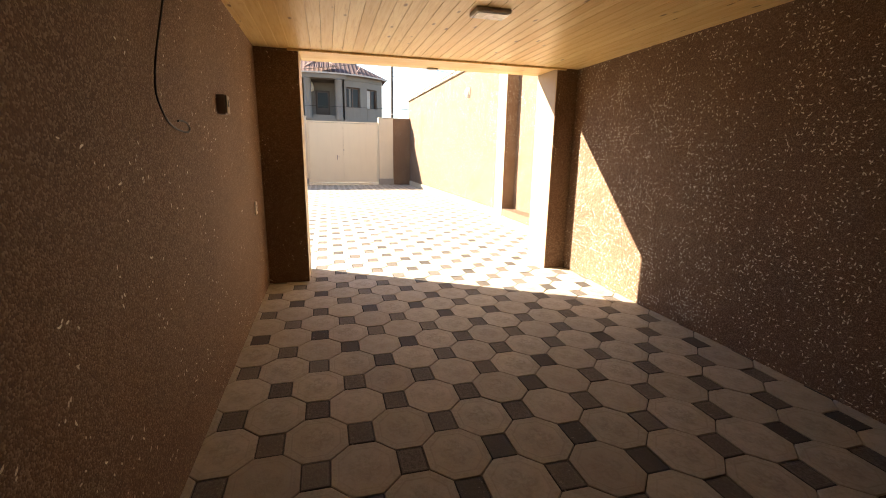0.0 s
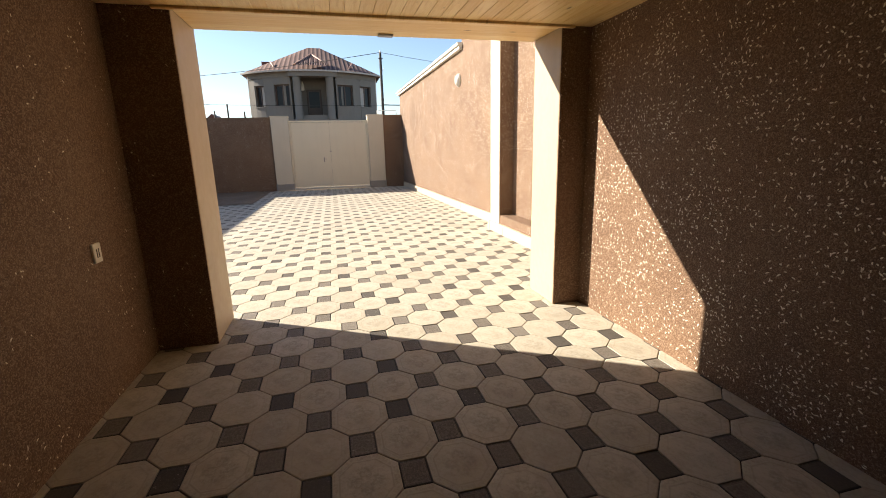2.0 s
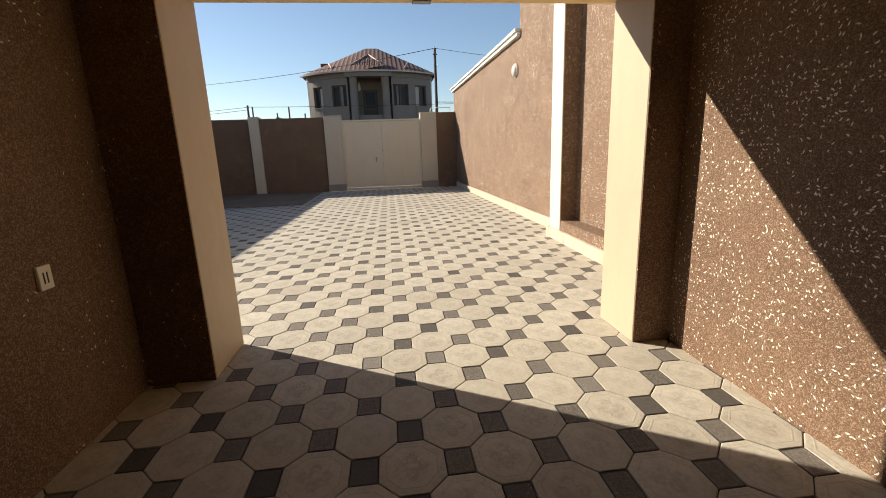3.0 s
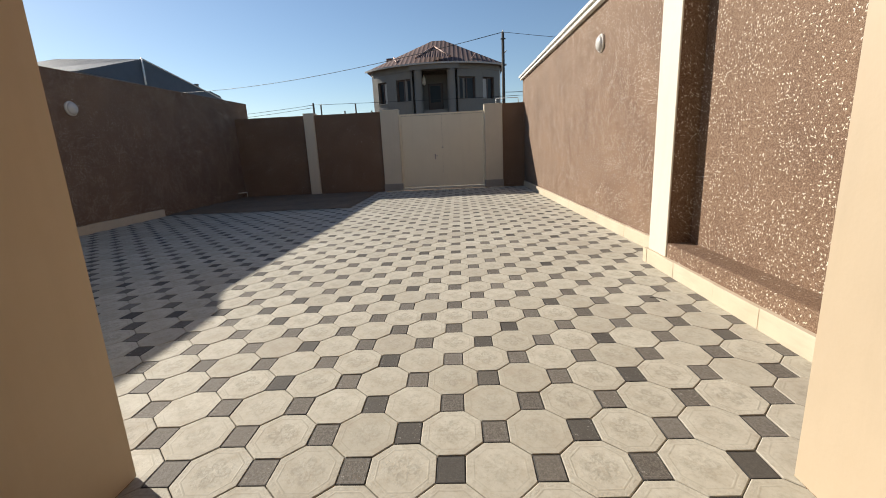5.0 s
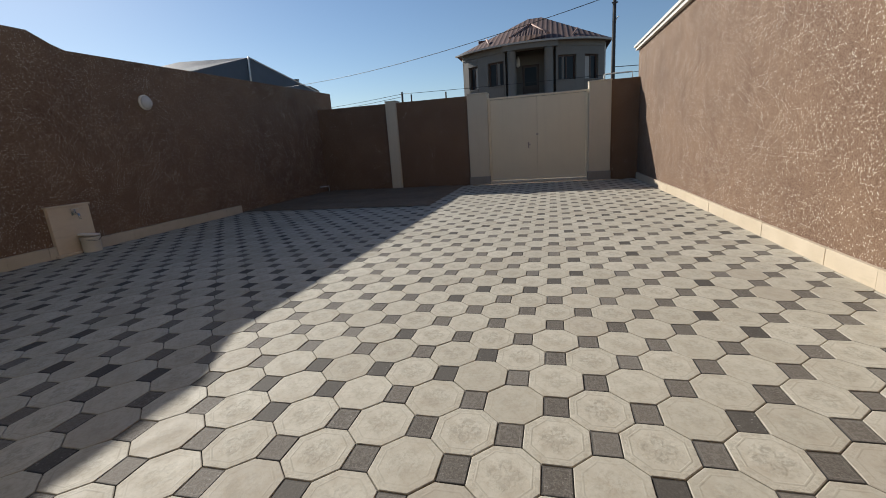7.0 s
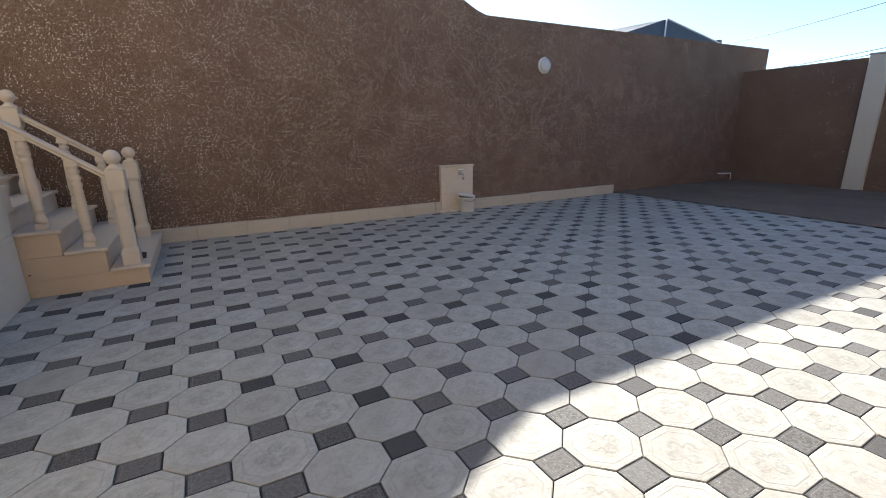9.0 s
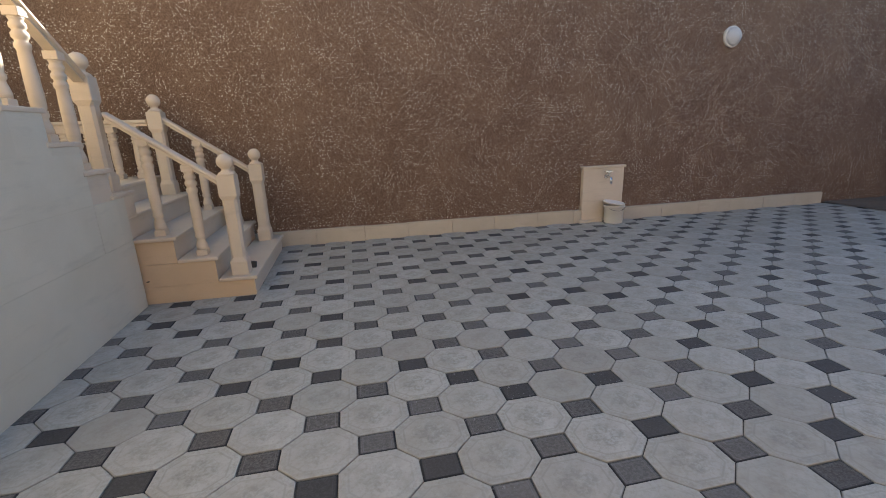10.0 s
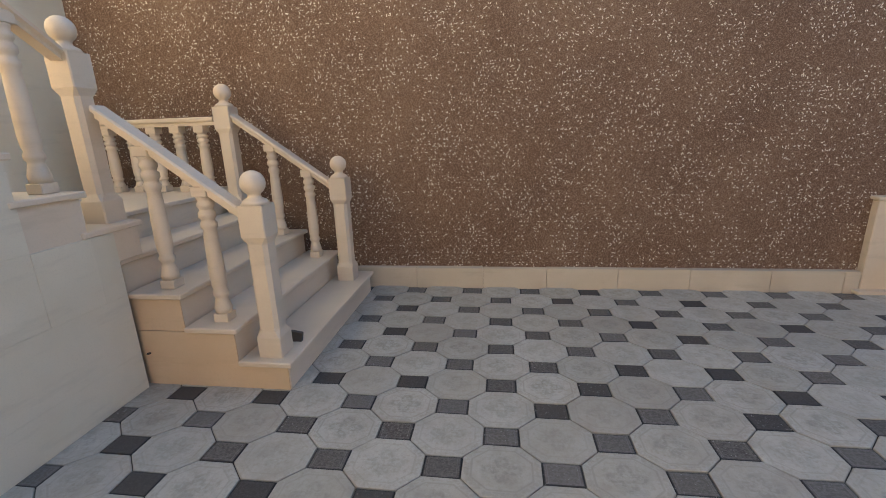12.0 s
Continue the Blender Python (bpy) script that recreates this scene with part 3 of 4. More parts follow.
# posts, rails and balusters
POST = ((0.070, 0.0), (0.070, 0.12), (0.058, 0.16), (0.058, 0.66), (0.070, 0.70), (0.070, 0.87))
BAL = ((0.044, 0.05), (0.046, 0.075), (0.040, 0.10), (0.034, 0.122), (0.032, 0.135), (0.041, 0.145), (0.042, 0.162), (0.034, 0.178), (0.040, 0.20), (0.042, 0.25), (0.040, 0.36), (0.037, 0.46), (0.034, 0.50), (0.042, 0.512), (0.043, 0.533), (0.034, 0.545), (0.034, 0.555), (0.044, 0.567), (0.044, 0.588), (0.034, 0.60), (0.034, 0.608), (0.043, 0.618), (0.043, 0.636), (0.034, 0.648), (0.038, 0.66), (0.042, 0.67))


def newel(x, y, z, tall=0.86, big=1.0):
    p = part("newel_post", bmesh.new(), SLAB, stair)
    bm = bmesh.new()
    rings = []
    for r, h in POST:
        r, h = r * big, h * tall / 0.87
        c = 0.006 if r > 0.06 * big else 0.020
        rings.append([bm.verts.new((x + a, y + b, z + h)) for a, b in ((r, r - c), (r - c, r), (c - r, r), (-r, r - c), (-r, c - r), (c - r, -r), (r - c, -r), (r, c - r))])
    for a, b in zip(rings, rings[1:]):
        for k in range(8):
            bm.faces.new((a[k], a[(k + 1) % 8], b[(k + 1) % 8], b[k]))
    bm.faces.new(rings[0][::-1])
    bm.faces.new(rings[-1])
    bm.to_mesh(p.data)
    bm.free()
    r = 0.065 * big
    prof = [(0.075 * big, 0.0), (0.060 * big, 0.022), (0.036 * big, 0.035), (0.034 * big, 0.05)]
    prof += [(max(r * math.cos(a), 0.004), 0.045 + r + r * 1.0 * math.sin(a)) for a in [radians(d) for d in range(-55, 91, 12)]]
    part("finial", lathe(bmesh.new(), prof, x, y, z + tall, 20), SLAB, p, "turned stone ball on the post")
    return p


def baluster(x, y, z, tall):
    b = part("baluster", bmesh.new(), SLAB, stair)
    bm = bmesh.new()
    box(bm, x - 0.043, x + 0.043, y - 0.043, y + 0.043, z, z + 0.05)
    box(bm, x - 0.044, x + 0.044, y - 0.044, y + 0.044, z + tall - 0.055, z + tall)
    bmesh.ops.bevel(bm, geom=list(bm.edges), offset=0.004, segments=1, affect="EDGES")
    k = (tall - 0.055) / 0.67
    lathe(bm, [(r * 1.02, h * k if i else 0.05) for i, (r, h) in enumerate(BAL)], x, y, z, 14)
    bm.to_mesh(b.data)
    bm.free()
    return b


def rail(a, b, label=""):
    """A moulded stone handrail whose top runs from a to b."""
    a, b = Vector(a), Vector(b)
    d = (b - a).normalized()
    s = d.cross(Vector((0, 0, 1))).normalized()
    up = Vector((0, 0, 1))
    prof = ((-0.052, -0.010), (-0.040, 0.0), (0.040, 0.0), (0.052, -0.010), (0.052, -0.030), (0.034, -0.042), (0.034, -0.065), (-0.034, -0.065), (-0.034, -0.042), (-0.052, -0.030))
    bm = bmesh.new()
    lo, hi = [bm.verts.new(a + s * u + up * v) for u, v in prof], [bm.verts.new(b + s * u + up * v) for u, v in prof]
    n = len(prof)
    for i in range(n):
        bm.faces.new((lo[i], lo[(i + 1) % n], hi[(i + 1) % n], hi[i]))
    bm.faces.new(lo)
    bm.faces.new(hi)
    bmesh.ops.recalc_face_normals(bm, faces=bm.faces)
    part("handrail", bm, SLAB, stair, label)


NX1, NX2 = -4.585, -5.88
newel(NX1, 6.235, RISE[1])
newel(NX2, 6.215, RISE[1])
newel(NX2, 5.31, RISE[4])
newel(-4.575, 5.345, RISE[5], 0.865, 0.97)
for x in (NX1, NX2):
    rz = 1.025 if x == NX1 else 1.0
    slope = 0.74 if x == NX1 else 0.72
    rail((x, 6.165, rz), (x, 5.36 if x == NX2 else 5.44, rz + slope * (6.165 - (5.36 if x == NX2 else 5.44))))
    for y, z in ((5.95, RISE[2]), (5.66, RISE[3])):
        baluster(x, y, z, rz + (6.165 - y) * slope - 0.064 - z + 0.018)
rail((NX2, 5.22, 1.548), (NX2, 4.09, 1.548))
newel(NX2, 4.03, RISE[5], 0.665)
for y in (5.075, 4.86, 4.645, 4.43, 4.215):
    baluster(NX2, y, RISE[5], 1.548 - 0.064 - RISE[5])
UPY = 5.355
rail((-4.50, UPY, 1.835), (-4.50 + 7.4 * UPW, UPY, 1.835 + 7.4 * UPR))
for i in range(7):
    x = UP0 + UPW * i + 0.04
    z = RISE[5] + UPR * (i + 1)
    baluster(x, UPY, z, 1.835 + (x + 4.50) * UPR / UPW - 0.064 - z + 0.016)
newel(-4.50 + 7.4 * UPW + 0.06, UPY, RISE[5] + UPR * 8, 0.80)

# ---- tap niche and bucket ----
tap = thing("garden_tap", "chrome garden tap on a cream stone panel", "tap")
part("panel", boxes((LEFT - 0.01, LEFT + 0.065, 10.415, 11.045, 0.0, 0.755), edge=0.006), SLAB, tap, "cream limestone panel against the wall")
part("panel_cap", boxes((LEFT - 0.01, LEFT + 0.085, 10.395, 11.065, 0.756, 0.785), edge=0.006), SLAB, tap)
part("foot_slab", boxes((LEFT, LEFT + 0.13, 10.36, 10.72, 0.0, 0.03), edge=0.006), SLAB, tap)
bm = tube(bmesh.new(), ((LEFT + 0.06, 10.765, 0.635), (LEFT + 0.15, 10.765, 0.635), (LEFT + 0.185, 10.765, 0.625), (LEFT + 0.195, 10.765, 0.59), (LEFT + 0.197, 10.765, 0.545)), 0.016, 10)
part("spout", bm, METAL, tap)
bm = lathe(bmesh.new(), ((0.014, 0.0), (0.014, 0.05), (0.020, 0.055), (0.020, 0.065)), LEFT + 0.12, 10.765, 0.64, 10)
box(bm, LEFT + 0.105, LEFT + 0.135, 10.71, 10.82, 0.70, 0.715)
part("tap_handle", bm, METAL, tap)
part("flange", lathe(bmesh.new(), ((0.03, 0.0), (0.024, 0.012)), 0, 0, 0, 14), METAL, tap).matrix_basis = pose(LEFT + 0.065, 10.765, 0.635, 0, 90, 0)

bucket = thing("bucket", "white plastic bucket with a loose lid on top", "bucket")
prof = [(0.100, 0.0), (0.104, 0.004), (0.128, 0.235), (0.136, 0.237), (0.136, 0.252), (0.140, 0.254), (0.140, 0.268), (0.128, 0.268), (0.122, 0.225), (0.099, 0.015)]
part("pail", lathe(bmesh.new(), [(1.02 * r + (0.020 * (1 - h / 0.27)), 0.92 * h) for r, h in prof], -6.05, 10.835, 0.0, 28), PLASTIC, bucket)
part("bail", tube(bmesh.new(), [(-6.05 + 0.135 * math.sin(a * math.pi / 12), 10.835 + 0.130 * math.cos(a * math.pi / 12), 0.236 - 0.055 * math.sin(a * math.pi / 12)) for a in range(13)], 0.003, 6), STEEL, bucket)
lid = lathe(bmesh.new(), ((0.145, 0.0), (0.147, 0.016), (0.138, 0.022), (0.127, 0.017), (0.04, 0.014), (0.004, 0.014)), 0, 0, 0, 28)
part("lid", lid, PLASTIC, bucket, "loose white lid tilted on the rim").matrix_basis = pose(-6.045, 10.825, 0.272, -7, 4, 0)
part("stain", tube(bmesh.new(), ((-5.928, 10.88, 0.188), (-5.923, 10.91, 0.21), (-5.935, 10.94, 0.228)), 0.004, 5), BLACK, bucket)

offcut = thing("stone_offcut", "small dark piece of broken paver on the step", "stone")
part("chip", prism(((6.265, RISE[1]), (6.325, RISE[1]), (6.335, RISE[1] + 0.055), (6.262, RISE[1] + 0.068)), "x", -4.735, -4.712), DARK_ONE, offcut)
twig = thing("twig", "short dry bent twig lying on the paving", "twig")
part("stem", tube(bmesh.new(), ((2.95, 7.53, 0.005), (2.99, 7.525, 0.008), (3.03, 7.49, 0.006), (3.06, 7.45, 0.005)), 0.003, 5), POLE, twig)

# ---- lamps ----
def wall_lamp(x, y, z, way, label):
    l = thing("wall_lamp", label, "lamp")
    def at(prof, material, name):
        part(name, lathe(bmesh.new(), prof, 0, 0, 0, 28), material, l).matrix_basis = pose(x, y, z, 0, 90 * way, 0)
    at(((0.138, 0.0), (0.138, 0.025), (0.128, 0.04)), PLASTIC, "rim")
    at(((0.122, 0.036), (0.118, 0.055), (0.097, 0.075), (0.055, 0.09), (0.01, 0.095)), OPAL, "diffuser")


wall_lamp(3.712, 11.50, 2.875, -1, "round white bulkhead lamp on the sunny wall")
wall_lamp(LEFT, 12.6, 2.46, 1, "round white bulkhead lamp on the shaded wall")
lamp = thing("ceiling_lamp", "square white lamp panel, switched off, on pine boards", "lamp")
part("housing", boxes((1.09, 1.335, 3.265, 3.43, CEIL - 0.028, CEIL - 0.001), edge=0.005), PLASTIC, lamp)
part("diffuser", boxes((1.105, 1.32, 3.28, 3.415, CEIL - 0.033, CEIL - 0.029), edge=0.001), OPAL, lamp)
stop = thing("door_stop", "small grey metal block under the lintel", "bracket")
part("block", boxes((1.24, 1.36, 5.38, 5.44, CEIL - 0.024, CEIL - 0.009), edge=0.003), STEEL, stop)

# ---- fittings on the garage wall ----
jb = thing("junction_box", "brown-grey junction box on the plastered garage wall", "box")
part("body", boxes((GL - 0.005, GL + 0.045, 3.29, 3.375, 1.565, 1.68), edge=0.006), GREYPLASTIC, jb)
part("cover", boxes((GL + 0.046, GL + 0.055, 3.294, 3.371, 1.569, 1.676), edge=0.004), CURTAIN, jb)
part("knockout", boxes((GL + 0.0555, GL + 0.058, 3.315, 3.345, 1.61, 1.65), edge=0.002), BLACK, jb)
so = thing("wall_socket", "small white socket plate with dark slots", "socket")
part("plate", boxes((GL - 0.003, GL + 0.014, 4.355, 4.435, 0.805, 0.915), edge=0.004), PLASTIC, so)
part("slot", boxes((GL + 0.0142, GL + 0.016, 4.380, 4.386, 0.835, 0.885)), BLACK, so)
part("slot", boxes((GL + 0.0142, GL + 0.016, 4.400, 4.406, 0.835, 0.885)), BLACK, so)
cable = thing("loose_cable", "black cable hanging in a loop down the wall", "cable")
pts = [(GL + 0.02, 2.66, 2.295), (GL + 0.02, 2.50, 2.05), (GL + 0.02, 2.38, 1.87), (GL + 0.02, 2.28, 1.72), (GL + 0.02, 2.232, 1.626), (GL + 0.02, 2.22, 1.56), (GL + 0.02, 2.247, 1.515), (GL + 0.02, 2.303, 1.468), (GL + 0.022, 2.36, 1.446), (GL + 0.025, 2.44, 1.432), (GL + 0.03, 2.527, 1.430), (GL + 0.03, 2.56, 1.448), (GL + 0.03, 2.516, 1.469), (GL + 0.03, 2.432, 1.473), (GL + 0.03, 2.403, 1.468)]
fine = []
for i in range(len(pts) - 1):
    p0, p1, p2, p3 = (Vector(pts[max(0, min(len(pts) - 1, i + k))]) for k in (-1, 0, 1, 2))
    for q in range(6):
        t = q / 6
        fine.append(0.5 * ((2 * p1) + (p2 - p0) * t + (2 * p0 - 5 * p1 + 4 * p2 - p3) * t * t + (3 * p1 - p0 - 3 * p2 + p3) * t ** 3))
part("cord", tube(bmesh.new(), fine, 0.0042), BLACK, cable)
br = thing("pipe_bracket", "bent grey pipe low on the shaded wall", "pipe")
part("pipe", tube(bmesh.new(), ((LEFT - 0.01, 18.62, 0.19), (LEFT + 0.12, 18.64, 0.20), (LEFT + 0.14, 18.75, 0.20), (LEFT + 0.12, 18.98, 0.19), (LEFT + 0.12, 19.0, 0.0)), 0.016), COPING, br)

# ---- the house past the gate: a bowed front with a porch, under a hipped red roof ----
HX, HY, HR = 0.10, 37.1, 5.6


def arc(t, r, z):
    a = radians(t)
    return (HX + r * math.sin(a), HY - r * math.cos(a), z)


def arc_box(t0, t1, r0, r1, z0, z1):
    """A curved block between two angles, two radii and two heights."""
    bm = bmesh.new()
    n = max(1, int(abs(t1 - t0) / 4))
    rows = [[bm.verts.new(arc(t0 + (t1 - t0) * i / n, r, z)) for r, z in ((r0, z0), (r1, z0), (r1, z1), (r0, z1))] for i in range(n + 1)]
    for a, b in zip(rows, rows[1:]):
        for k in range(4):
            bm.faces.new((a[k], a[(k + 1) % 4], b[(k + 1) % 4], b[k]))
    bm.faces.new(rows[0])
    bm.faces.new(rows[-1])
    bmesh.ops.recalc_face_normals(bm, faces=bm.faces)
    return bm


house = thing("house", "two-storey pale plastered house with a red hipped roof", "house")
FLOOR2, SILL, HEAD, EAVE = 3.45, 4.30, 5.58, 6.30
WINS = ((-41.0, -33.0), (-25.5, -15.2), (15.2, 26.0), (31.5, 41.0))
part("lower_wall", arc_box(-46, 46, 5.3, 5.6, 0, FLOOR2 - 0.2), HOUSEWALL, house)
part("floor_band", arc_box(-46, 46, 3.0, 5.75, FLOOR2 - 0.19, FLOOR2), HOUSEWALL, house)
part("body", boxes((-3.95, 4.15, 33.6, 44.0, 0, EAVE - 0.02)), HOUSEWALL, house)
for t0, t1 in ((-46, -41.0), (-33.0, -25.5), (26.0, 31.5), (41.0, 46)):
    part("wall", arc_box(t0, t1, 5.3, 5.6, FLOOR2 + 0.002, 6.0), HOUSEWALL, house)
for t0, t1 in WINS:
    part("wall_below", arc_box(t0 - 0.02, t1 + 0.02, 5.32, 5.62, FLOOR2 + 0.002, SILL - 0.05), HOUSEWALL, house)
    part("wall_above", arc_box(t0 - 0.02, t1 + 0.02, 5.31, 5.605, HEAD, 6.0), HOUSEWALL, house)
    w = part("window", arc_box(t0 - 0.3, t1 + 0.3, 5.42, 5.66, SILL - 0.05, SILL), HOUSEWALL, house)
    mid = 0.5 * (t0 + t1)
    for s0, s1 in ((t0, t0 + 0.9), (mid - 0.4, mid + 0.4), (t1 - 0.9, t1)):
        part("frame", arc_box(s0, s1, 5.38, 5.46, SILL, HEAD), FRAME, w)
    part("frame", arc_box(t0 + 0.9, t1 - 0.9, 5.385, 5.455, HEAD - 0.09, HEAD), FRAME, w)
    for k, (s0, s1) in enumerate(((t0 + 0.9, mid - 0.4), (mid + 0.4, t1 - 0.9))):
        part("pane", arc_box(s0, s1, 5.40, 5.42, SILL, HEAD - 0.09), CURTAIN if k == (1 if t0 < 0 else 0) and abs(mid) > 30 else GLASS, w)
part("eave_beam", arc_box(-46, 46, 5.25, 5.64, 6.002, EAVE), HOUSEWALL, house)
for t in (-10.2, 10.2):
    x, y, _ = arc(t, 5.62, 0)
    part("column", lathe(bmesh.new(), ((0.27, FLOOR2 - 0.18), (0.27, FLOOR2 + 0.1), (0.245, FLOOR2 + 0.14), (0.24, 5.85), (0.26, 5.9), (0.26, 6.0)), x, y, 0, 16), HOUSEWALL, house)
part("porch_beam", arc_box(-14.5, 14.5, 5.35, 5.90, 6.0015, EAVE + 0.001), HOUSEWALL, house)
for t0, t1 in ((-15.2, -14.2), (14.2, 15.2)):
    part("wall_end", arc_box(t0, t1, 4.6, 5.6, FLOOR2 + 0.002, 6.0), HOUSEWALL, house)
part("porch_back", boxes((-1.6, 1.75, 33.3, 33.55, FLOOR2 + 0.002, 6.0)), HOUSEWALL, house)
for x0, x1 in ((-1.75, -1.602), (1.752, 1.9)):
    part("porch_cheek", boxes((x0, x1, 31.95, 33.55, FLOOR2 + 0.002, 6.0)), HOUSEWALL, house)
d = part("door", boxes((-0.42, 0.52, 33.20, 33.29, FLOOR2 + 0.002, 5.45), edge=0.01), FRAME, house, "dark brown front door")
part("pane", boxes((-0.28, 0.38, 33.185, 33.198, 4.3, 5.3)), GLASS, d)
part("lantern", lathe(bmesh.new(), ((0.02, 0.6), (0.09, 0.4), (0.12, 0.1), (0.06, 0.0)), -0.62, 32.6, 5.30, 8), PLASTIC, house)
part("parapet", arc_box(-8.0, 8.0, 5.40, 5.55, FLOOR2 + 0.002, 3.72), HOUSEWALL, house)
# roof: ribbed sheets fan from the bowed eave up to a short ridge
bm = bmesh.new()
RIBS = 60
rows = []
for i in range(RIBS + 1):
    t = -48 + 96 * i / RIBS
    ex, ey, ez = arc(t, 5.98, EAVE + 0.05)
    top = Vector((max(-0.25, min(0.62, HX + 0.6 * math.sin(radians(t)) * 1.6)), 37.6, 8.95))
    lift = 0.0
    ed = Vector((ex, ey, ez))
    rows.append([bm.verts.new(ed.lerp(top, f) + Vector((0, 0, lift * (1 - 0.6 * f)))) for f in (0, 0.33, 0.66, 1.0)])
for a, b in zip(rows, rows[1:]):
    for k in range(3):
        bm.faces.new((a[k], b[k], b[k + 1], a[k + 1]))
part("roof", bm, RIBBED, house, "red-brown ribbed sheet roof")
ex0, ex1 = arc(-48, 5.98, EAVE + 0.05), arc(48, 5.98, EAVE + 0.05)
bm = bmesh.new()
vs = [bm.verts.new(p) for p in (ex0, (ex0[0], 44.4, EAVE + 0.05), (ex1[0], 44.4, EAVE + 0.05), ex1, (-0.25, 37.6, 8.93), (0.62, 37.6, 8.93))]
for f in ((0, 1, 4), (1, 2, 5, 4), (2, 3, 5)):
    bm.faces.new([vs[i] for i in f])
part("roof_back", bm, ROOFRED, house)
part("soffit", arc_box(-48, 48, 4.8, 5.96, EAVE + 0.003, EAVE + 0.03), HOUSEWALL, house)
part("gutter", arc_box(-48, 48, 5.96, 6.03, EAVE - 0.03, EAVE + 0.06), CURTAIN, house, "pale gutter round the eave")
bm = bmesh.new()
AP = Vector((0.08, 33.2, 7.62))
base0, base1 = Vector((-0.95, 31.15, 6.62)), Vector((1.12, 31.15, 6.62))
prev = None
for i in range(29):
    e = base0.lerp(base1, i / 28) + Vector((0, 0, 0.03 if i % 2 else 0))
    k = 1 - abs(i - 14) / 14
    tip = e.lerp(Vector((e.x, AP.y, AP.z)), k)
    row = (bm.verts.new(e), bm.verts.new(tip))
    if prev:
        bm.faces.new((prev[0], row[0], row[1], prev[1]))
    prev = row
bmesh.ops.remove_doubles(bm, verts=bm.verts, dist=0.001)
dormer = part("dormer", bm, RIBBED, house)
for b in (base0, base1):
    part("barge", tube(bmesh.new(), (b, AP + Vector((0, 0, 0.02))), 0.055, 6), TRIM, dormer)
for sx, s in ((-2.25, -1), (2.45, 1)):
    part("hip_trim", tube(bmesh.new(), ((sx - s * 0.12, 32.15, 6.52), (sx + s * 0.22, 33.2, 7.10)), 0.06, 6), TRIM, house)
part("chimney", boxes((-3.3, -2.55, 35.4, 36.2, 6.6, 7.53), edge=0.02), ROOFRED, house)
for x in (-4.02, 4.2):
    part("downpipe", tube(bmesh.new(), ((x, 33.6, 6.25), (x, 33.75, 6.0), (x, 33.8, 0.0)), 0.05, 8), COPING, house)

# ---- the neighbour's roof past the shaded wall ----
nb = thing("neighbour_house", "low house with a grey hipped sheet roof", "house")
part("walls", boxes((-29, -20.4, 30.2, 45.5, 0, 6.2)), HOUSEWALL, nb)
bm = bmesh.new()
A, B = Vector((-21.5, 35.5, 8.55)), Vector((-26.5, 35.5, 8.75))
C0, C1, C2, C3 = Vector((-19.8, 29.0, 6.55)), Vector((-19.8, 45.2, 6.55)), Vector((-29.6, 45.2, 6.5)), Vector((-29.6, 29.0, 6.5))
A1 = Vector((-20.3, 35.4, 8.40))
vs = {k: bm.verts.new(v) for k, v in dict(a=A1, b=B, c0=C0, c1=C1, c2=C2, c3=C3).items()}
for f in (("c0", "c1", "a"), ("c1", "c2", "b", "a"), ("c2", "c3", "b"), ("c3", "c0", "a", "b")):
    bm.faces.new([vs[k] for k in f])
bmesh.ops.solidify(bm, geom=list(bm.faces), thickness=0.05)
part("roof", bm, ROOFGREY, nb, "grey sheet roof with pale ridge strips")
part("ridge_strip", tube(bmesh.new(), (A1 + Vector((0, 0, 0.05)), Vector((-19.5, 34.2, 6.55))), 0.06, 6), COPING, nb)
part("ridge_strip", tube(bmesh.new(), (A1 + Vector((0, 0, 0.03)), C1), 0.05, 6), COPING, nb)
part("gable", prism(((42.0, 6.5), (44.0, 7.35), (45.6, 7.1), (46.2, 6.3), (46.2, 0), (42, 0)), "x", -21.6, -20.5), HOUSEWALL, nb)
part("chimney", boxes((-20.9, -20.6, 42.2, 42.5, 6.9, 7.75), edge=0.02), HOUSEWALL, nb)

# ---- pole, wires and far clutter ----
pole = thing("utility_pole", "dark weathered utility pole carrying thin wires", "pole")
part("shaft", lathe(bmesh.new(), ((0.075, 0.0), (0.05, 5.36)), 3.12, 21.0, 0.0, 10), POLE, pole)
part("crossarm", boxes((3.03, 3.21, 20.915, 20.945, 5.10, 5.14), edge=0.005), POLE, pole)
part("insulator", lathe(bmesh.new(), ((0.02, 0.0), (0.03, 0.03), (0.012, 0.08)), 3.12, 21.0, 5.36, 8), PLASTIC, pole)
part("lamp_arm", tube(bmesh.new(), ((3.14, 20.96, 4.60), (3.20, 20.85, 4.70), (3.22, 20.75, 4.68)), 0.014, 6), STEEL, pole)


def wire(a, b, sag, label, r=0.014):
    w = thing("wire", label, "wire")
    a, b = Vector(a), Vector(b)
    part("strand", tube(bmesh.new(), [a.lerp(b, i / 16) - Vector((0, 0, sag * 4 * (i / 16) * (1 - i / 16))) for i in range(17)], r, 5), BLACK, w)


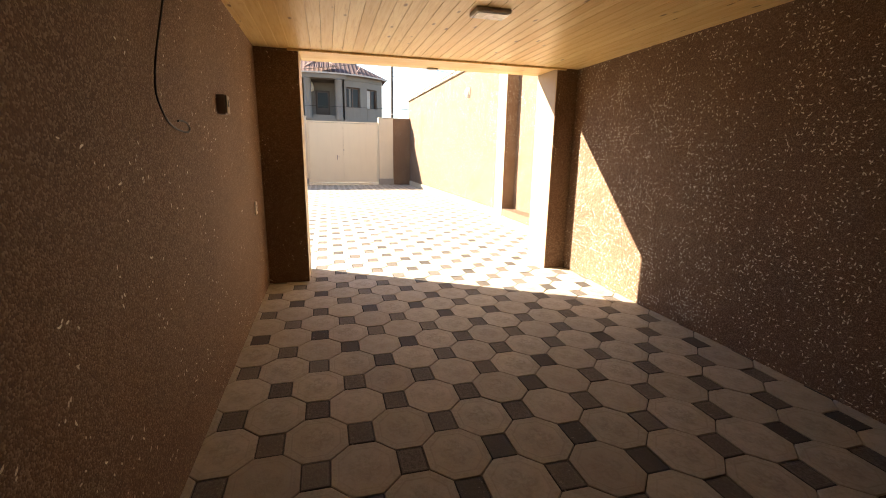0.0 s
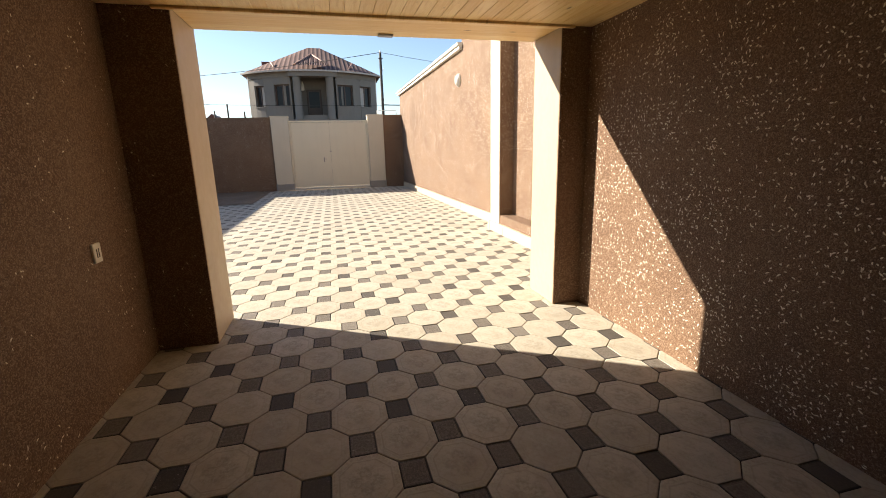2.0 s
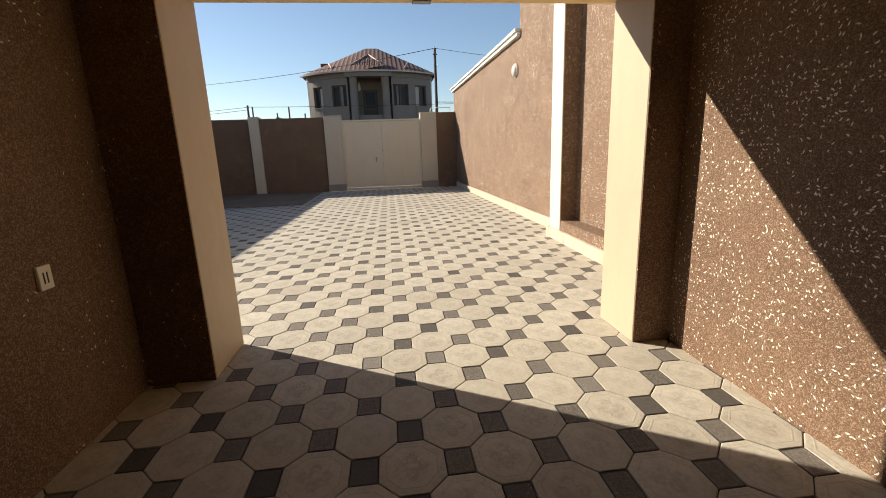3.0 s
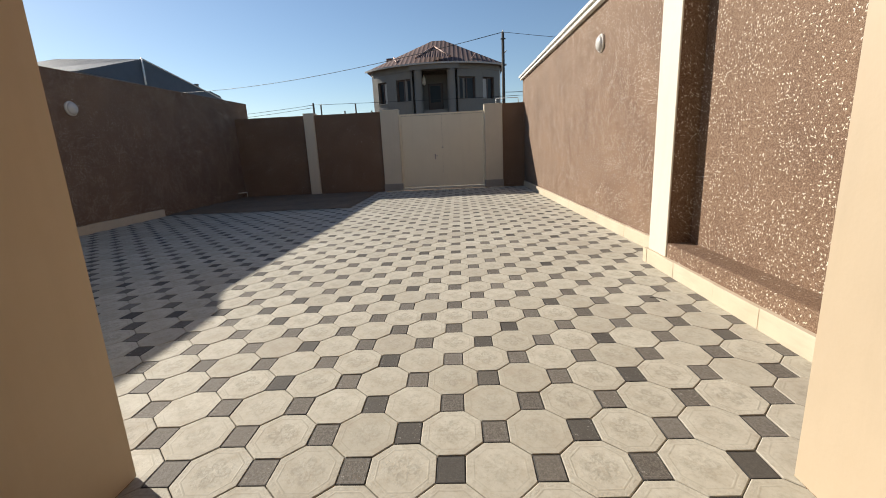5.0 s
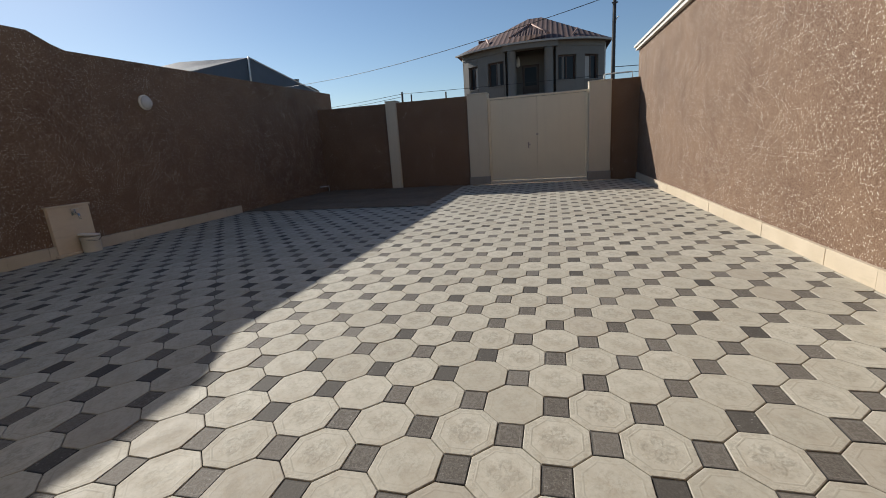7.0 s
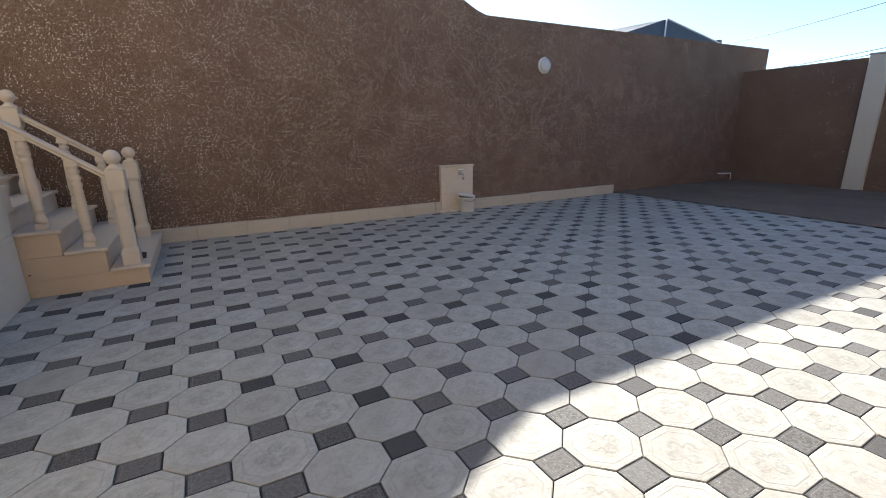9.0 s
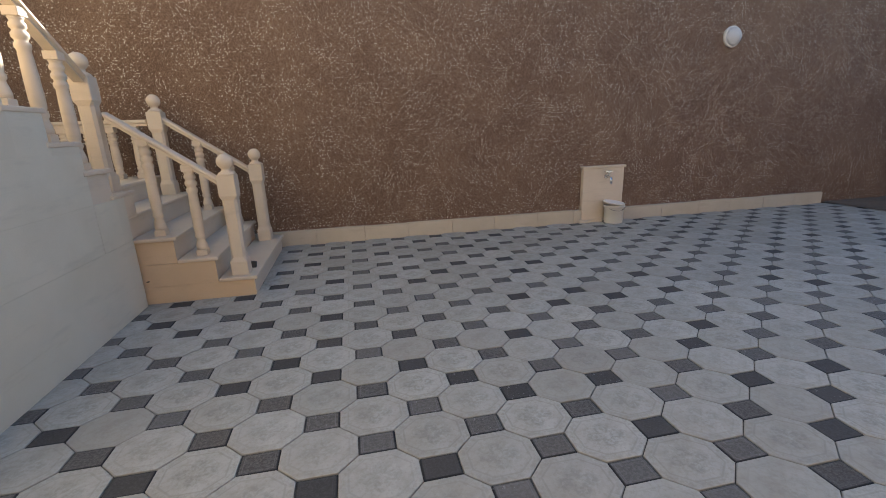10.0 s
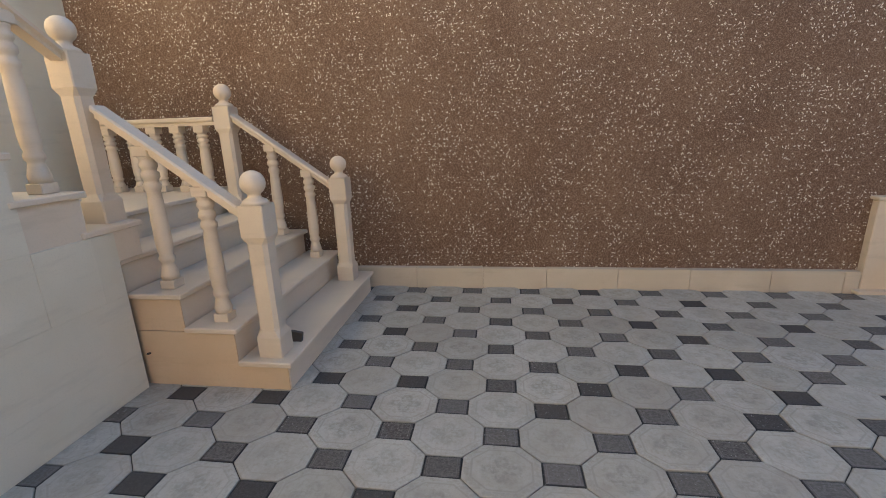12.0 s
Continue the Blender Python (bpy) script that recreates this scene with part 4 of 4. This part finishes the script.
wire((3.10, 21, 5.36), (-16.6, 32.6, 5.65), 0.42, "thin dark wire slung from the utility pole", 0.012)
wire((3.14, 21, 5.36), (22.0, 23, 4.6), 0.4, "thin dark wire slung from the utility pole", 0.008)
wire((-22, 36, 4.2), (-7.2, 31, 4.30), 0.15, "thin dark wire over the far wall", 0.012)
wire((-7.2, 31, 4.30), (14.0, 30, 4.25), 0.10, "thin dark wire over the far wall", 0.012)
wire((-22, 36, 3.9), (-7.2, 31, 4.15), 0.15, "thin dark wire over the far wall", 0.012)
wire((3.14, 21, 3.3), (22, 24, 3.9), 0.2, "thin dark wire by the utility pole", 0.012)
for x, y, z in ((-9.5, 40, 5.25), (-6.7, 40, 5.2), (-7.25, 31, 4.4), (-8.1, 42, 4.9), (-6.0, 43, 4.9)):
    fp = thing("fence_post", "thin dark post beyond the yard wall", "post", "posts beyond the wall")
    part("stake", lathe(bmesh.new(), ((0.075, 0.0), (0.06, z)), x, y, 0, 8), POLE, fp)
rng = random.Random(11)
for i in range(14):
    x = -46 + i * 5.0 + rng.uniform(-1, 1)
    y, h = rng.uniform(95, 120), rng.uniform(6.0, 9.0)
    fh = thing("far_house", "small pale house far off behind the wall", "house", "far houses")
    wd = rng.uniform(2.5, 5)
    part("walls", boxes((x, x + wd, y, y + 6, 0, h)), HOUSEWALL, fh)
    part("roof", prism(((x - 0.3, h), (x + wd + 0.3, h), (x + wd / 2, h + 1.4)), "y", y - 0.3, y + 6.3), ROOFRED if i % 3 else ROOFGREY, fh)


# ---- paving, last: eight-sided pale pavers with dark oblongs between ----
OCT = ((0.1475, 0.0825), (0.0625, 0.168), (-0.0625, 0.168), (-0.1475, 0.0825), (-0.1475, -0.0825), (-0.0625, -0.168), (0.0625, -0.168), (0.1475, -0.0825))
OBL = ((0.0625, 0.0825), (-0.0625, 0.0825), (-0.0625, -0.0825), (0.0625, -0.0825))


def tile_data(outline, top):
    """Corners and faces of one paver round the origin, with a worn edge."""
    n = len(outline)
    rings = []
    for cut, z in ((0.0016, -0.03), (0.0016, top - 0.0025), (0.0044, top)):
        k = [(max(abs(x) - cut, 0) * math.copysign(1, x), max(abs(y) - cut, 0) * math.copysign(1, y), z) for x, y in outline]
        rings += k
    faces = [tuple(range(2 * n, 3 * n))]
    for r in range(2):
        faces += [(r * n + i, r * n + (i + 1) % n, (r + 1) * n + (i + 1) % n, (r + 1) * n + i) for i in range(n)]
    return rings, faces


def tile_mesh(name, verts, faces, local, material):
    me = bpy.data.meshes.new(name)
    me.from_pydata(verts, [], faces)
    uv = me.uv_layers.new(name="local")
    for loop in me.loops:
        uv.data[loop.index].uv = local[loop.vertex_index]
    me.materials.append(material)
    return me


KINDS = []
for outline, top, one, many, name in ((OCT, 0.0, OCT_ONE, OCT_MANY, "paver"), (OBL, -0.002, DARK_ONE, DARK_MANY, "small_paver")):
    v, f = tile_data(outline, top)
    KINDS.append((name, v, f, tile_mesh(name, v, f, [p[:2] for p in v], one), many))

paving = {
    "floor": tagged(new("floor"), "garage floor of pale eight-sided pavers and dark oblongs", kind="structure"),
    "pavement": tagged(new("pavement"), "yard paving of pale eight-sided pavers and dark oblongs", kind="structure"),
}
rng = random.Random(3)
rest = {0: ([], [], []), 1: ([], [], [])}
for i in range(-30, 19):
    for j in range(-14, 76):
        kind = 0 if (i + j) % 2 else 1
        x, y = i * DX / 2, j * DY / 2
        inside = GL - 0.16 < x < GR + 0.16 and -3.3 < y < FRONT
        yard = LEFT - 0.05 < x < 3.86 and FRONT <= y < GATE_Y + 0.1 and not (x < -1.6 and y > 14.9)
        if not (inside or yard):
            continue
        z, tilt, lean = rng.uniform(-0.0015, 0.0015), rng.uniform(-0.35, 0.35), rng.uniform(-0.35, 0.35)
        name, v, f, me, many = KINDS[kind]
        m = pose(x, y, z, tilt, lean, rng.uniform(-0.5, 0.5))
        if inside or (-3.6 < x < 2.5 and y < 10.2):
            ob = new(name, me)
            ob.parent = paving["floor" if inside else "pavement"]
            ob.matrix_basis = m
        else:
            vv, ff, ll = rest[kind]
            o = len(vv)
            vv += [tuple(m @ Vector(p)) for p in v]
            ff += [tuple(o + a for a in q) for q in f]
            ll += [p[:2] for p in v]
for kind, (vv, ff, ll) in rest.items():
    name, _, _, _, many = KINDS[kind]
    ob = new("far_pavers" if kind == 0 else "far_small_pavers", tile_mesh("far_" + name, vv, ff, ll, many))
    ob.parent = paving["pavement"]
    tagged(ob, kind="stuff")
